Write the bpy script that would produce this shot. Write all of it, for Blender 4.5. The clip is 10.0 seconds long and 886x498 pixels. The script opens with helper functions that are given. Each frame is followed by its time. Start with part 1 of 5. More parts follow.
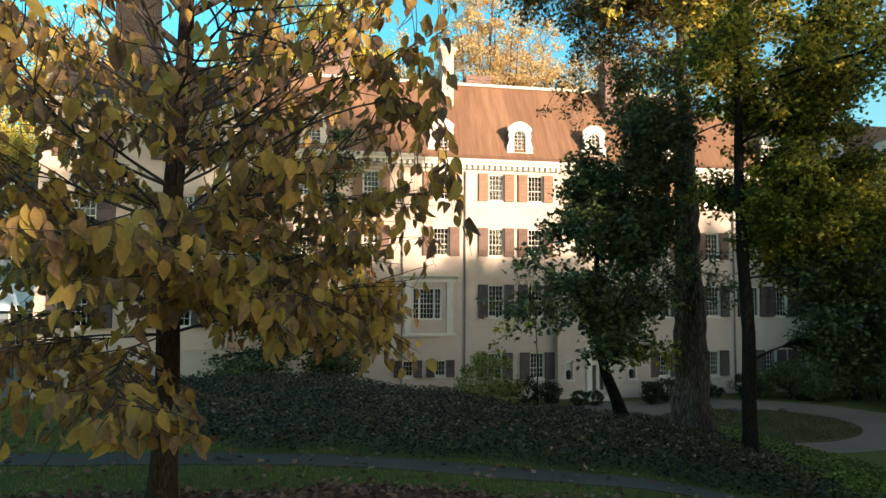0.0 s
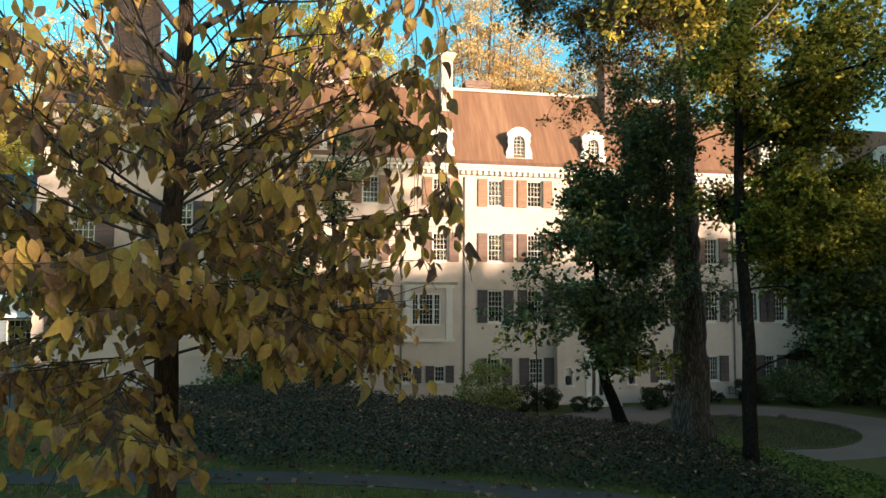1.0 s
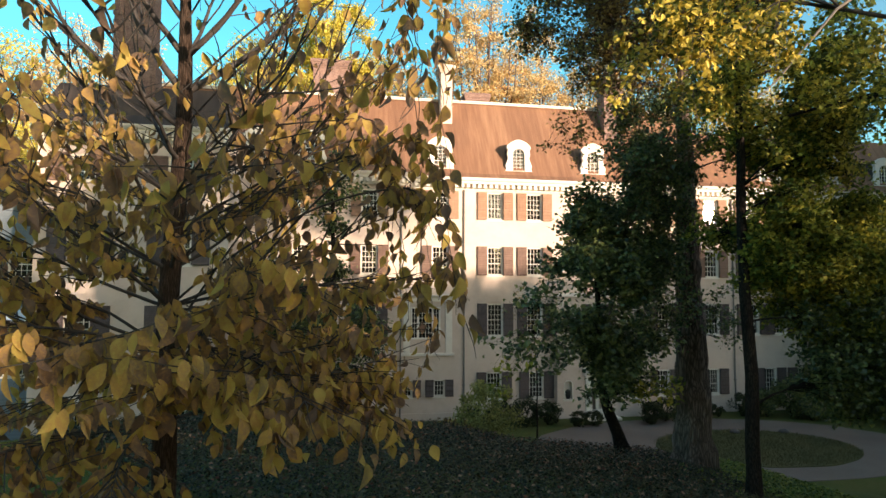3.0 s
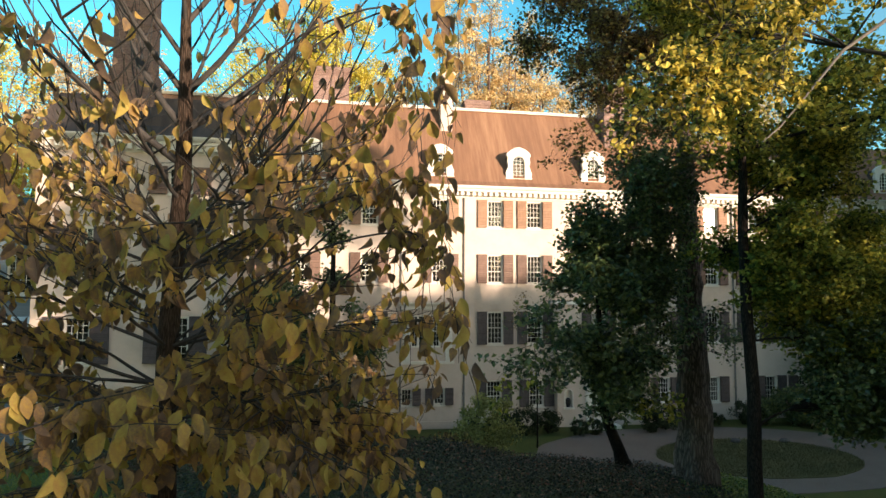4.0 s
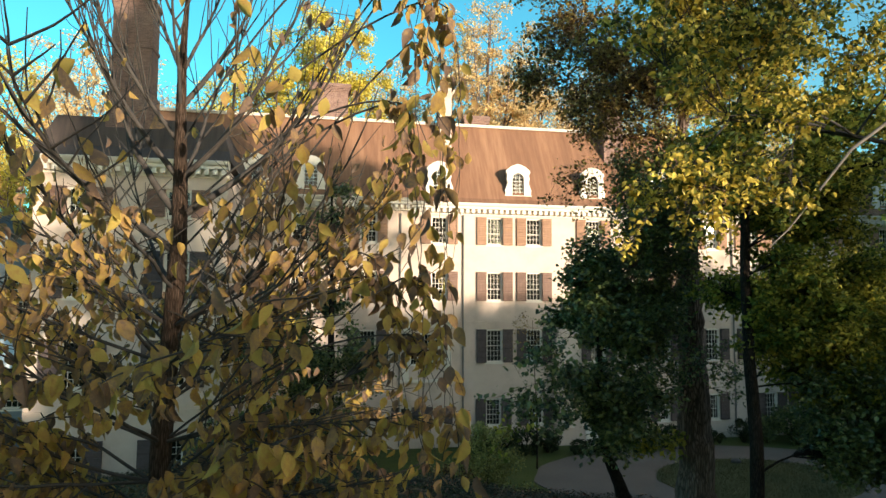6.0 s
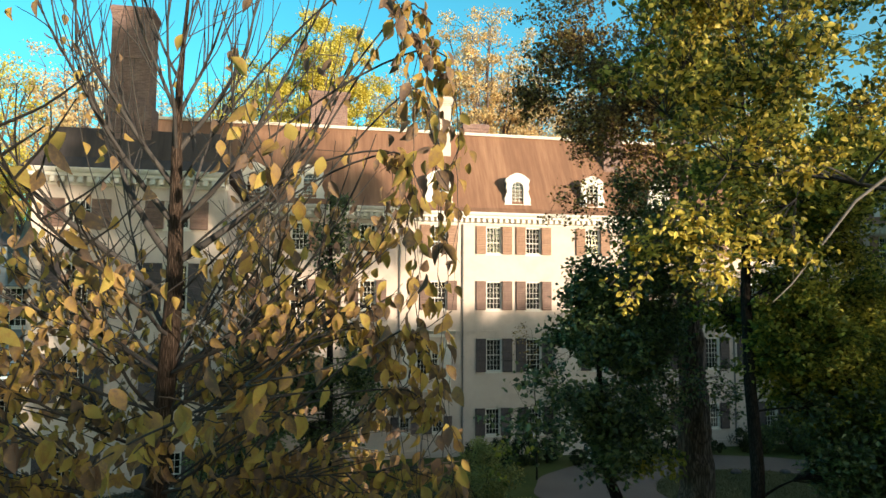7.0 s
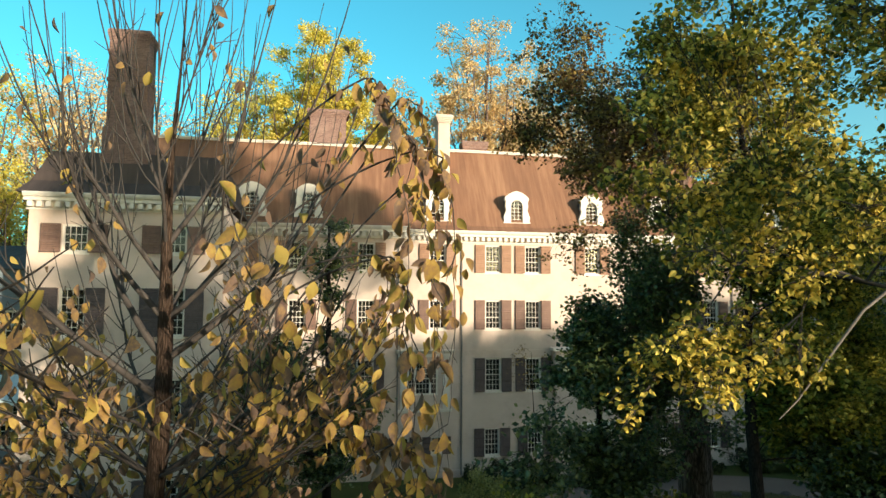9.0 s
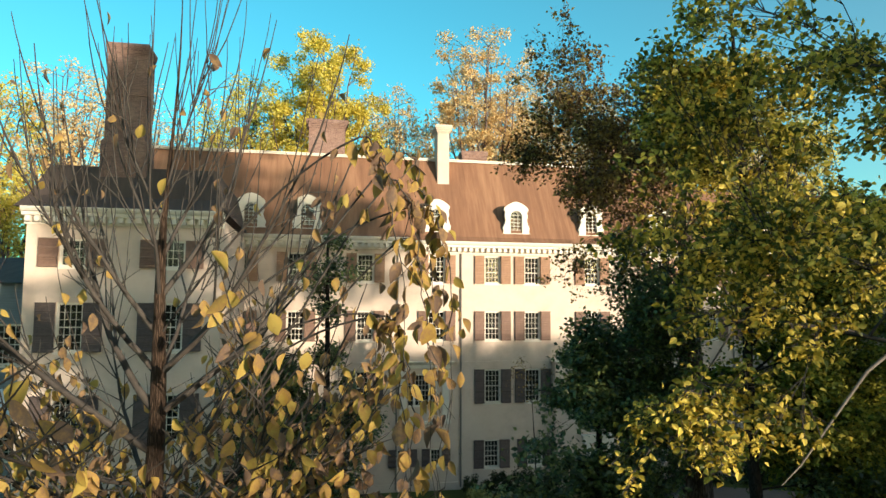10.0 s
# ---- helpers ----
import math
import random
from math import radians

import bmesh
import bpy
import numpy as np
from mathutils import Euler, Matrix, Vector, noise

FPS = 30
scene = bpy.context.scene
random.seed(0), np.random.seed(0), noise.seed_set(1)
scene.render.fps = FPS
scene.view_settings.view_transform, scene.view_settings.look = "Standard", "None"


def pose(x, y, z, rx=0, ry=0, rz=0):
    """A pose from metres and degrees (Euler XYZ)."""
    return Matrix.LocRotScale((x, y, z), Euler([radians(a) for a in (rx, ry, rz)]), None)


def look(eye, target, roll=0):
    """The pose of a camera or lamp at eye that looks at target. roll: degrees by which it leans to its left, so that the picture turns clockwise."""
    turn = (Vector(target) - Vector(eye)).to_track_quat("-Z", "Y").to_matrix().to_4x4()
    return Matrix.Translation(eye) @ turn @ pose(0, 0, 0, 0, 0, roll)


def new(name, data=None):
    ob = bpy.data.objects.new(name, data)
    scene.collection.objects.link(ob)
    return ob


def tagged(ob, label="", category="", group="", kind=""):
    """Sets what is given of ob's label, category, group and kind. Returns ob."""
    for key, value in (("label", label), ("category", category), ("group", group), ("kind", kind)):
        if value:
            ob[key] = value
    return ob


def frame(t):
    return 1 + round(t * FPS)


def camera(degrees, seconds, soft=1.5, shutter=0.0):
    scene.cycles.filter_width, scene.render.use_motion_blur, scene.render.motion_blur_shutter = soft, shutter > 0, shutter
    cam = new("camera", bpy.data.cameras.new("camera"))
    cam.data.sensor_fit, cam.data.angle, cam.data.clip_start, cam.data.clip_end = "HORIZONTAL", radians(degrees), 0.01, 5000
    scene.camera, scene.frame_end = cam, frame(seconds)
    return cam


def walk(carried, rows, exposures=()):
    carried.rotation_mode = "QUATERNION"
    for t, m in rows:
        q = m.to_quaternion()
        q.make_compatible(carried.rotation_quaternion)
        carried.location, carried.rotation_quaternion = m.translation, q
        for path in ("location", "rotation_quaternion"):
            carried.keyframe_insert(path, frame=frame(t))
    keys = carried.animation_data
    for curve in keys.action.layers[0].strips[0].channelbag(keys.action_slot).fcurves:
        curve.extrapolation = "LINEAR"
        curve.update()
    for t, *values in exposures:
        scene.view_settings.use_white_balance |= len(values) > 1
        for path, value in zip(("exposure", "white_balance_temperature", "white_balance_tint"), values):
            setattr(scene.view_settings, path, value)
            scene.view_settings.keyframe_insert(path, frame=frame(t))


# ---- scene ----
cam = camera(68.0, 10.0)
# seconds, eye x, y, z, yaw, pitch, roll
PATH = [
    (0, 0.120, -0.825, 2.480, -10.27, 3.28, 0.35),
    (0.5, 0.120, -0.815, 2.574, -10.31, 3.38, 0.33),
    (1, 0.113, -0.801, 2.689, -10.34, 3.47, 0.32),
    (1.5, 0.109, -0.786, 2.810, -10.37, 3.56, 0.31),
    (2, 0.099, -0.769, 2.959, -10.39, 3.64, 0.31),
    (2.5, 0.093, -0.752, 3.132, -10.42, 3.72, 0.30),
    (4, 0.057, -0.697, 3.718, -10.48, 3.93, 0.31),
    (4.5, 0.058, -0.677, 3.963, -10.51, 4.00, 0.31),
    (5, 0.043, -0.657, 4.207, -10.53, 4.06, 0.32),
    (5.5, 0.047, -0.637, 4.424, -10.55, 4.12, 0.32),
    (7, 0.071, -0.573, 5.133, -10.61, 4.32, 0.34),
    (7.5, 0.078, -0.552, 5.368, -10.63, 4.39, 0.34),
    (8, 0.088, -0.530, 5.604, -10.65, 4.47, 0.34),
    (8.5, 0.099, -0.507, 5.845, -10.66, 4.56, 0.34),
    (9, 0.111, -0.485, 6.102, -10.67, 4.65, 0.33),
    (9.5, 0.126, -0.462, 6.358, -10.68, 4.77, 0.32),
    (10, 0.145, -0.439, 6.615, -10.69, 4.90, 0.30),
]
walk(cam, [(t, pose(x, y, z, 90 + p, -r, a)) for t, x, y, z, a, p, r in PATH], [(0, 1.60, 7050, 18), (2.5, 1.60, 7150, 22), (4, 1.55, 6850, 18), (5.5, 1.48, 6680, 13), (7, 1.40, 6600, 10), (10, 1.27, 6700, 9)])

# ---- world, sun, exposure ----
SUN_TO = Vector((0.577, -0.905, 0.122)).normalized()
SUN_ELEV = math.asin(SUN_TO.z)
world = bpy.data.worlds.new("world")
scene.world = world
world.use_nodes = True
wn = world.node_tree
sky = wn.nodes.new("ShaderNodeTexSky")
sky.sky_type = "NISHITA"
sky.sun_disc = False
sky.sun_elevation = SUN_ELEV
sky.sun_rotation = math.atan2(SUN_TO.x, SUN_TO.y)
sky.air_density, sky.dust_density, sky.ozone_density = 1.0, 0.8, 2.0
# the clear sky is deep cyan away from the sun and pales towards it
way_up, toward, span, tint = [wn.nodes.new(k) for k in ("ShaderNodeTexCoord", "ShaderNodeVectorMath", "ShaderNodeMapRange", "ShaderNodeMix")]
toward.operation = "DOT_PRODUCT"
toward.inputs[1].default_value = (SUN_TO.x, SUN_TO.y, 0.0)
wn.links.new(way_up.outputs["Generated"], toward.inputs[0])
span.interpolation_type = "SMOOTHSTEP"
span.inputs[1].default_value, span.inputs[2].default_value = -0.85, 0.5
wn.links.new(toward.outputs["Value"], span.inputs[0])
hue = wn.nodes.new("ShaderNodeMix")
hue.data_type = "RGBA"
hue.inputs[6].default_value, hue.inputs[7].default_value = (0.30, 1.10, 1.06, 1), (0.92, 1.03, 0.93, 1)
wn.links.new(span.outputs[0], hue.inputs[0])
tint.data_type, tint.blend_type = "RGBA", "MULTIPLY"
tint.inputs[0].default_value = 1.0
wn.links.new(sky.outputs[0], tint.inputs[6])
wn.links.new(hue.outputs[2], tint.inputs[7])
wn.links.new(tint.outputs[2], wn.nodes["Background"].inputs[0])
wn.nodes["Background"].inputs[1].default_value = 0.15
sun = new("sun", bpy.data.lights.new("sun", "SUN"))
sun.data.energy, sun.data.angle, sun.data.color = 3.35, radians(0.53), (1.0, 0.89, 0.72)
sun.matrix_world = look((40, -60, 40), Vector((40, -60, 40)) - SUN_TO)

# ---- materials ----
def mat(name, stops, scale=4.0, detail=6.0, rough=0.8, bump=0.0, bump_scale=40.0, metal=0.0, spec=0.3, stretch=(1, 1, 1), rand=0.0, island=0.0, coarse=0.0, translucent=0.0):
    """stops: colours from dark to light along two scales of noise; rand / island: brightness change per object / per piece."""
    m = bpy.data.materials.new(name)
    m.use_nodes = True
    n, l = m.node_tree.nodes, m.node_tree.links
    b = n["Principled BSDF"]
    tc = n.new("ShaderNodeTexCoord")
    mp = n.new("ShaderNodeMapping")
    mp.inputs["Scale"].default_value = stretch
    l.new(tc.outputs["Object"], mp.inputs[0])
    nz = n.new("ShaderNodeTexNoise")
    nz.inputs["Scale"].default_value, nz.inputs["Detail"].default_value, nz.inputs["Roughness"].default_value = scale, detail, 0.65
    l.new(mp.outputs[0], nz.inputs["Vector"])
    fac = nz.outputs["Fac"]
    if coarse:
        nc = n.new("ShaderNodeTexNoise")
        nc.inputs["Scale"].default_value, nc.inputs["Detail"].default_value = coarse, 3
        l.new(mp.outputs[0], nc.inputs["Vector"])
        mx = n.new("ShaderNodeMath")
        mx.operation = "MULTIPLY_ADD"
        mx.inputs[1].default_value = 0.5
        hf = n.new("ShaderNodeMath")
        hf.operation = "MULTIPLY"
        hf.inputs[1].default_value = 0.5
        l.new(fac, hf.inputs[0])
        l.new(nc.outputs["Fac"], mx.inputs[0])
        l.new(hf.outputs[0], mx.inputs[2])
        fac = mx.outputs[0]
    src = None
    if rand:
        src = n.new("ShaderNodeObjectInfo").outputs["Random"]
    if island:
        src = n.new("ShaderNodeNewGeometry").outputs["Random Per Island"]
    if src is not None:
        a = n.new("ShaderNodeMath")
        a.operation = "MULTIPLY_ADD"
        a.inputs[1].default_value = rand or island
        l.new(src, a.inputs[0])
        s = n.new("ShaderNodeMath")
        s.operation = "SUBTRACT"
        s.inputs[1].default_value = (rand or island) / 2
        l.new(fac, s.inputs[0])
        l.new(s.outputs[0], a.inputs[2])
        fac = a.outputs[0]
    r = n.new("ShaderNodeValToRGB")
    e = r.color_ramp.elements
    e[0].position, e[1].position = 0.25, 0.75
    e[0].color, e[1].color = (*stops[0], 1), (*stops[-1], 1)
    for i, c in enumerate(stops[1:-1], 1):
        k = e.new(0.25 + 0.5 * i / (len(stops) - 1))
        k.color = (*c, 1)
    l.new(fac, r.inputs[0])
    l.new(r.outputs[0], b.inputs["Base Color"])
    b.inputs["Roughness"].default_value, b.inputs["Metallic"].default_value = rough, metal
    b.inputs["Specular IOR Level"].default_value = spec
    if bump:
        nb = n.new("ShaderNodeTexNoise")
        nb.inputs["Scale"].default_value, nb.inputs["Detail"].default_value = bump_scale, 4
        l.new(mp.outputs[0], nb.inputs["Vector"])
        bp = n.new("ShaderNodeBump")
        bp.inputs["Strength"].default_value, bp.inputs["Distance"].default_value = min(bump, 1.0), 0.02
        l.new(nb.outputs["Fac"], bp.inputs["Height"])
        l.new(bp.outputs[0], b.inputs["Normal"])
    if translucent:
        t = n.new("ShaderNodeBsdfTranslucent")
        l.new(r.outputs[0], t.inputs["Color"])
        mix = n.new("ShaderNodeMixShader")
        mix.inputs[0].default_value = translucent
        l.new(b.outputs[0], mix.inputs[1])
        l.new(t.outputs[0], mix.inputs[2])
        l.new(mix.outputs[0], n["Material Output"].inputs["Surface"])
    return m


def bark(name, stops, fine, along, deep):
    """Furrowed bark: long upright plates with dark cracks between them."""
    m = mat(name, stops, fine * 0.8, 6, 0.95, stretch=(1, 1, along), coarse=fine * 0.12, spec=0.15)
    n, l = m.node_tree.nodes, m.node_tree.links
    b = n["Principled BSDF"]
    mp = [q for q in n if q.bl_idname == "ShaderNodeMapping"][0]
    warp = n.new("ShaderNodeTexNoise")
    warp.inputs["Scale"].default_value, warp.inputs["Detail"].default_value = fine * 0.3, 3
    l.new(mp.outputs[0], warp.inputs["Vector"])
    sc = n.new("ShaderNodeVectorMath")
    sc.operation = "MULTIPLY_ADD"
    sc.inputs[1].default_value = (2.2 / fine,) * 3
    l.new(warp.outputs["Color"], sc.inputs[0])
    l.new(mp.outputs[0], sc.inputs[2])
    vo = n.new("ShaderNodeTexVoronoi")
    vo.feature = "DISTANCE_TO_EDGE"
    vo.inputs["Scale"].default_value = fine
    l.new(sc.outputs[0], vo.inputs["Vector"])
    rp = n.new("ShaderNodeValToRGB")
    rp.color_ramp.elements[0].color, rp.color_ramp.elements[0].position = (0.35, 0.33, 0.32, 1), 0.02
    rp.color_ramp.elements[1].position = 0.28
    l.new(vo.outputs["Distance"], rp.inputs[0])
    mx = n.new("ShaderNodeMix")
    mx.data_type, mx.blend_type = "RGBA", "MULTIPLY"
    mx.inputs[0].default_value = 1.0
    ramp = [q for q in n if q.bl_idname == "ShaderNodeValToRGB" and q != rp][0]
    l.new(ramp.outputs[0], mx.inputs[6])
    l.new(rp.outputs[0], mx.inputs[7])
    l.new(mx.outputs[2], b.inputs["Base Color"])
    bp = n.new("ShaderNodeBump")
    bp.inputs["Strength"].default_value, bp.inputs["Distance"].default_value = 1.0, deep
    l.new(rp.outputs[0], bp.inputs["Height"])
    l.new(bp.outputs[0], b.inputs["Normal"])
    return m


M_STUCCO = mat("stucco", [(0.46, 0.345, 0.27), (0.62, 0.475, 0.38), (0.69, 0.55, 0.45)], 1.2, 8, 0.9, 0.25, 60, coarse=0.25)
M_TRIM = mat("white_trim", [(0.66, 0.58, 0.48), (0.78, 0.70, 0.60)], 3, 5, 0.6, 0.05, 30)
M_ROOF = mat("roof_shingle", [(0.105, 0.05, 0.03), (0.22, 0.108, 0.062), (0.36, 0.195, 0.112)], 2.2, 8, 0.85, 0.5, 50, coarse=0.3, stretch=(2.0, 0.2, 0.14))
M_SLATE = mat("dark_roof", [(0.035, 0.026, 0.024), (0.075, 0.054, 0.046), (0.12, 0.085, 0.068)], 2.2, 8, 0.8, 0.4, 40, coarse=0.4, stretch=(2.0, 0.3, 0.2))
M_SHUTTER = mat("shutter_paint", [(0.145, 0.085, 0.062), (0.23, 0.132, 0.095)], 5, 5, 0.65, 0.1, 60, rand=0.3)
# the same paint with sunlight, then with shade, put into its colour
M_SHUTTER_SUNLIT = mat("sunlit_shutter_paint", [(0.26, 0.14, 0.085), (0.37, 0.215, 0.135)], 5, 5, 0.7, 0.1, 60, rand=0.3)
M_SHUTTER_SHADED = mat("shaded_shutter_paint", [(0.065, 0.046, 0.042), (0.115, 0.082, 0.072)], 5, 5, 0.6, 0.1, 60, rand=0.3)
M_BRICK = mat("brick", [(0.12, 0.075, 0.06), (0.20, 0.125, 0.10), (0.28, 0.195, 0.16)], 9, 4, 0.9, 0.3, 60, coarse=0.8)
def coursed(m, mortar):
    """Brick courses with pale mortar joints over a brick material."""
    n, l = m.node_tree.nodes, m.node_tree.links
    b = n["Principled BSDF"]
    ramp = [q for q in n if q.bl_idname == "ShaderNodeValToRGB"][0]
    tc = [q for q in n if q.bl_idname == "ShaderNodeTexCoord"][0]
    sep, add, com = n.new("ShaderNodeSeparateXYZ"), n.new("ShaderNodeMath"), n.new("ShaderNodeCombineXYZ")
    l.new(tc.outputs["Object"], sep.inputs[0])
    l.new(sep.outputs[0], add.inputs[0])
    l.new(sep.outputs[1], add.inputs[1])
    l.new(add.outputs[0], com.inputs[0])
    l.new(sep.outputs[2], com.inputs[1])
    br = n.new("ShaderNodeTexBrick")
    for key, value in (("Scale", 1.0), ("Brick Width", 0.23), ("Row Height", 0.078), ("Mortar Size", 0.008), ("Mortar Smooth", 0.3), ("Bias", 0.0)):
        br.inputs[key].default_value = value
    br.inputs["Color1"].default_value, br.inputs["Color2"].default_value = (0.75, 0.72, 0.74, 1), (1.15, 1.1, 1.1, 1)
    br.inputs["Mortar"].default_value = mortar
    l.new(com.outputs[0], br.inputs["Vector"])
    mx = n.new("ShaderNodeMix")
    mx.data_type, mx.blend_type = "RGBA", "MULTIPLY"
    mx.inputs[0].default_value = 1.0
    l.new(ramp.outputs[0], mx.inputs[6])
    l.new(br.outputs["Color"], mx.inputs[7])
    l.new(mx.outputs[2], b.inputs["Base Color"])


coursed(M_BRICK, (1.5, 1.45, 1.4, 1))
# near-black: the shade of unlit rooms put into the colour; the urns share it
M_DARK = mat("dark_interior", [(0.02, 0.018, 0.016), (0.05, 0.045, 0.04)], 1.5, 3, 0.9)
M_PIPE = mat("downpipe", [(0.16, 0.14, 0.12), (0.25, 0.22, 0.19)], 6, 3, 0.5)
M_BARK = bark("bark", [(0.10, 0.068, 0.054), (0.235, 0.165, 0.132), (0.38, 0.28, 0.23)], 15, 0.13, 0.05)
M_BARK_YOUNG = bark("young_bark", [(0.04, 0.025, 0.018), (0.085, 0.054, 0.037), (0.12, 0.08, 0.056)], 60, 0.1, 0.015)
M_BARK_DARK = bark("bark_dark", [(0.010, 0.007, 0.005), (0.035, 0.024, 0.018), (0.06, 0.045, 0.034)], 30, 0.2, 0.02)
M_TWIG = mat("twig", [(0.03, 0.024, 0.02), (0.075, 0.06, 0.05)], 6, 3, 0.8)
M_PALE_TWIG = mat("pale_twig", [(0.10, 0.08, 0.065), (0.2, 0.165, 0.135)], 6, 3, 0.8)
M_GRASS = mat("lawn", [(0.03, 0.045, 0.008), (0.058, 0.078, 0.013), (0.095, 0.088, 0.025)], 6, 8, 0.95, 0.5, 90, coarse=0.5)
M_OVAL = mat("dry_lawn", [(0.04, 0.046, 0.02), (0.075, 0.08, 0.032), (0.12, 0.112, 0.052)], 6, 8, 0.95, 0.5, 90, coarse=0.5)
M_SOIL = mat("mulch", [(0.06, 0.027, 0.018), (0.14, 0.066, 0.046), (0.20, 0.11, 0.08)], 18, 6, 0.95, 0.8, 60)
M_PATH = mat("path_asphalt", [(0.064, 0.053, 0.045), (0.098, 0.083, 0.071)], 25, 6, 0.9, 0.3, 120, coarse=1.5, spec=0.15)
M_DRIVE = mat("gravel_drive", [(0.112, 0.094, 0.08), (0.18, 0.152, 0.13)], 20, 8, 0.95, 0.5, 120, coarse=0.4)
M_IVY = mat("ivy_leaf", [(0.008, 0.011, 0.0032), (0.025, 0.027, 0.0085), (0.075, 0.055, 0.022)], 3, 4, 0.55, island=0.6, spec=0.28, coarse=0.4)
M_IVY_BED = mat("ivy_bed", [(0.008, 0.012, 0.008), (0.02, 0.024, 0.014)], 6, 5, 0.95)
M_YELLOW = mat("autumn_leaf", [(0.21, 0.13, 0.086), (0.36, 0.212, 0.093), (0.468, 0.277, 0.077), (0.525, 0.364, 0.088)], 4.0, 6, 0.6, 0.3, 9, rand=0.55, spec=0.2, translucent=0.42)
M_YELLOW_ISL = mat("autumn_leaf_mass", [(0.20, 0.125, 0.086), (0.35, 0.207, 0.093), (0.458, 0.271, 0.077), (0.515, 0.359, 0.088)], 14, 6, 0.6, 0.3, 50, island=0.6, spec=0.2, translucent=0.42)
M_GOLD = mat("golden_leaf", [(0.07, 0.085, 0.016), (0.22, 0.19, 0.028), (0.50, 0.35, 0.045), (0.78, 0.58, 0.11)], 1.2, 4, 0.45, island=1.1, spec=0.25, translucent=0.42)
M_GREEN = mat("dark_green_leaf", [(0.036, 0.058, 0.022), (0.09, 0.13, 0.044), (0.19, 0.215, 0.065)], 1.5, 4, 0.32, island=0.7, spec=0.6, translucent=0.36)
M_OLIVE = mat("olive_leaf", [(0.07, 0.092, 0.014), (0.17, 0.20, 0.03), (0.38, 0.34, 0.05)], 1.5, 4, 0.5, island=0.7, spec=0.3, translucent=0.45)
M_TURNING = mat("turning_leaf", [(0.10, 0.10, 0.016), (0.28, 0.235, 0.034), (0.53, 0.40, 0.055), (0.72, 0.55, 0.09)], 1.2, 4, 0.5, island=0.8, spec=0.3, translucent=0.45)
M_RUSSET = mat("russet_leaf", [(0.10, 0.055, 0.025), (0.24, 0.145, 0.045), (0.38, 0.26, 0.07)], 1.5, 4, 0.6, island=0.9, spec=0.3, translucent=0.3)
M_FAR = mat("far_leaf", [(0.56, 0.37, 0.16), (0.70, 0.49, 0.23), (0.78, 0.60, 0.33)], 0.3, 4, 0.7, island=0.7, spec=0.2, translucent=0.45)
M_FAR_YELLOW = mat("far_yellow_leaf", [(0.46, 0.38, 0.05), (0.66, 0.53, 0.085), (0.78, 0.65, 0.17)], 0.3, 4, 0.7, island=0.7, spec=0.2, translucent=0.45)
M_FAR_BARK = mat("far_bark", [(0.07, 0.05, 0.045), (0.17, 0.12, 0.10)], 3, 5, 0.9)
M_FALLEN = mat("fallen_leaf", [(0.085, 0.033, 0.02), (0.17, 0.075, 0.046), (0.26, 0.145, 0.092)], 3, 4, 0.8, island=0.9, spec=0.15)
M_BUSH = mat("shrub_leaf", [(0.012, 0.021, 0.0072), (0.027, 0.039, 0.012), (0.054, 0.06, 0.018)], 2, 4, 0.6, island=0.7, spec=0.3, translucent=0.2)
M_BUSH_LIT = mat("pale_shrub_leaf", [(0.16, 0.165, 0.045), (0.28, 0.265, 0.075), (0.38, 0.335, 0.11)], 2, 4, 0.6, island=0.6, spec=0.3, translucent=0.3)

M_GLASS = bpy.data.materials.new("window_glass")
M_GLASS.use_nodes = True
_b = M_GLASS.node_tree.nodes["Principled BSDF"]
_b.inputs["Base Color"].default_value = (0.85, 0.9, 0.9, 1)
_b.inputs["Roughness"].default_value = 0.04
_b.inputs["Transmission Weight"].default_value = 1.0
_b.inputs["IOR"].default_value = 1.45
M_CLAP = mat("grey_clapboard", [(0.14, 0.17, 0.19), (0.22, 0.25, 0.27)], 3, 4, 0.8, 0.2, 20, stretch=(0.2, 0.2, 6))
M_AWNING = mat("awning_canvas", [(0.55, 0.62, 0.65), (0.72, 0.78, 0.80)], 3, 4, 0.8)
M_COVER = mat("groundcover_leaf", [(0.05, 0.09, 0.01), (0.13, 0.175, 0.02), (0.24, 0.25, 0.04)], 2, 4, 0.55, island=0.6, translucent=0.2)
M_BLADE = mat("grass_blade", [(0.11, 0.13, 0.012), (0.20, 0.21, 0.026), (0.29, 0.235, 0.055)], 0.8, 4, 0.7, island=0.6, translucent=0.3)
M_STONE = mat("garden_stone", [(0.03, 0.03, 0.03), (0.11, 0.105, 0.10)], 6, 5, 0.9, 0.5, 30)


# ---- helpers for meshes ----
def mesh_from(name, verts, faces, material, smooth=False):
    me = bpy.data.meshes.new(name)
    me.from_pydata(verts, [], faces)
    me.materials.append(material)
    if smooth:
        me.polygons.foreach_set("use_smooth", [True] * len(me.polygons))
    me.update()
    return me


def part(name, bm, material, parent, label=""):
    """One bmesh (or mesh) as one object under a thing or a part."""
    if isinstance(bm, bmesh.types.BMesh):
        me = bpy.data.meshes.new(name)
        bm.normal_update()
        bm.to_mesh(me)
        bm.free()
        me.materials.append(material)
    else:
        me = bm
    ob = new(name, me)
    ob.parent = parent
    if label:
        tagged(ob, label)
    return ob


def thing(name, loc, label, category, group="", kind=""):
    ob = new(name)
    ob.empty_display_size = 0.2
    ob.location = loc
    return tagged(ob, label, category, group, kind)


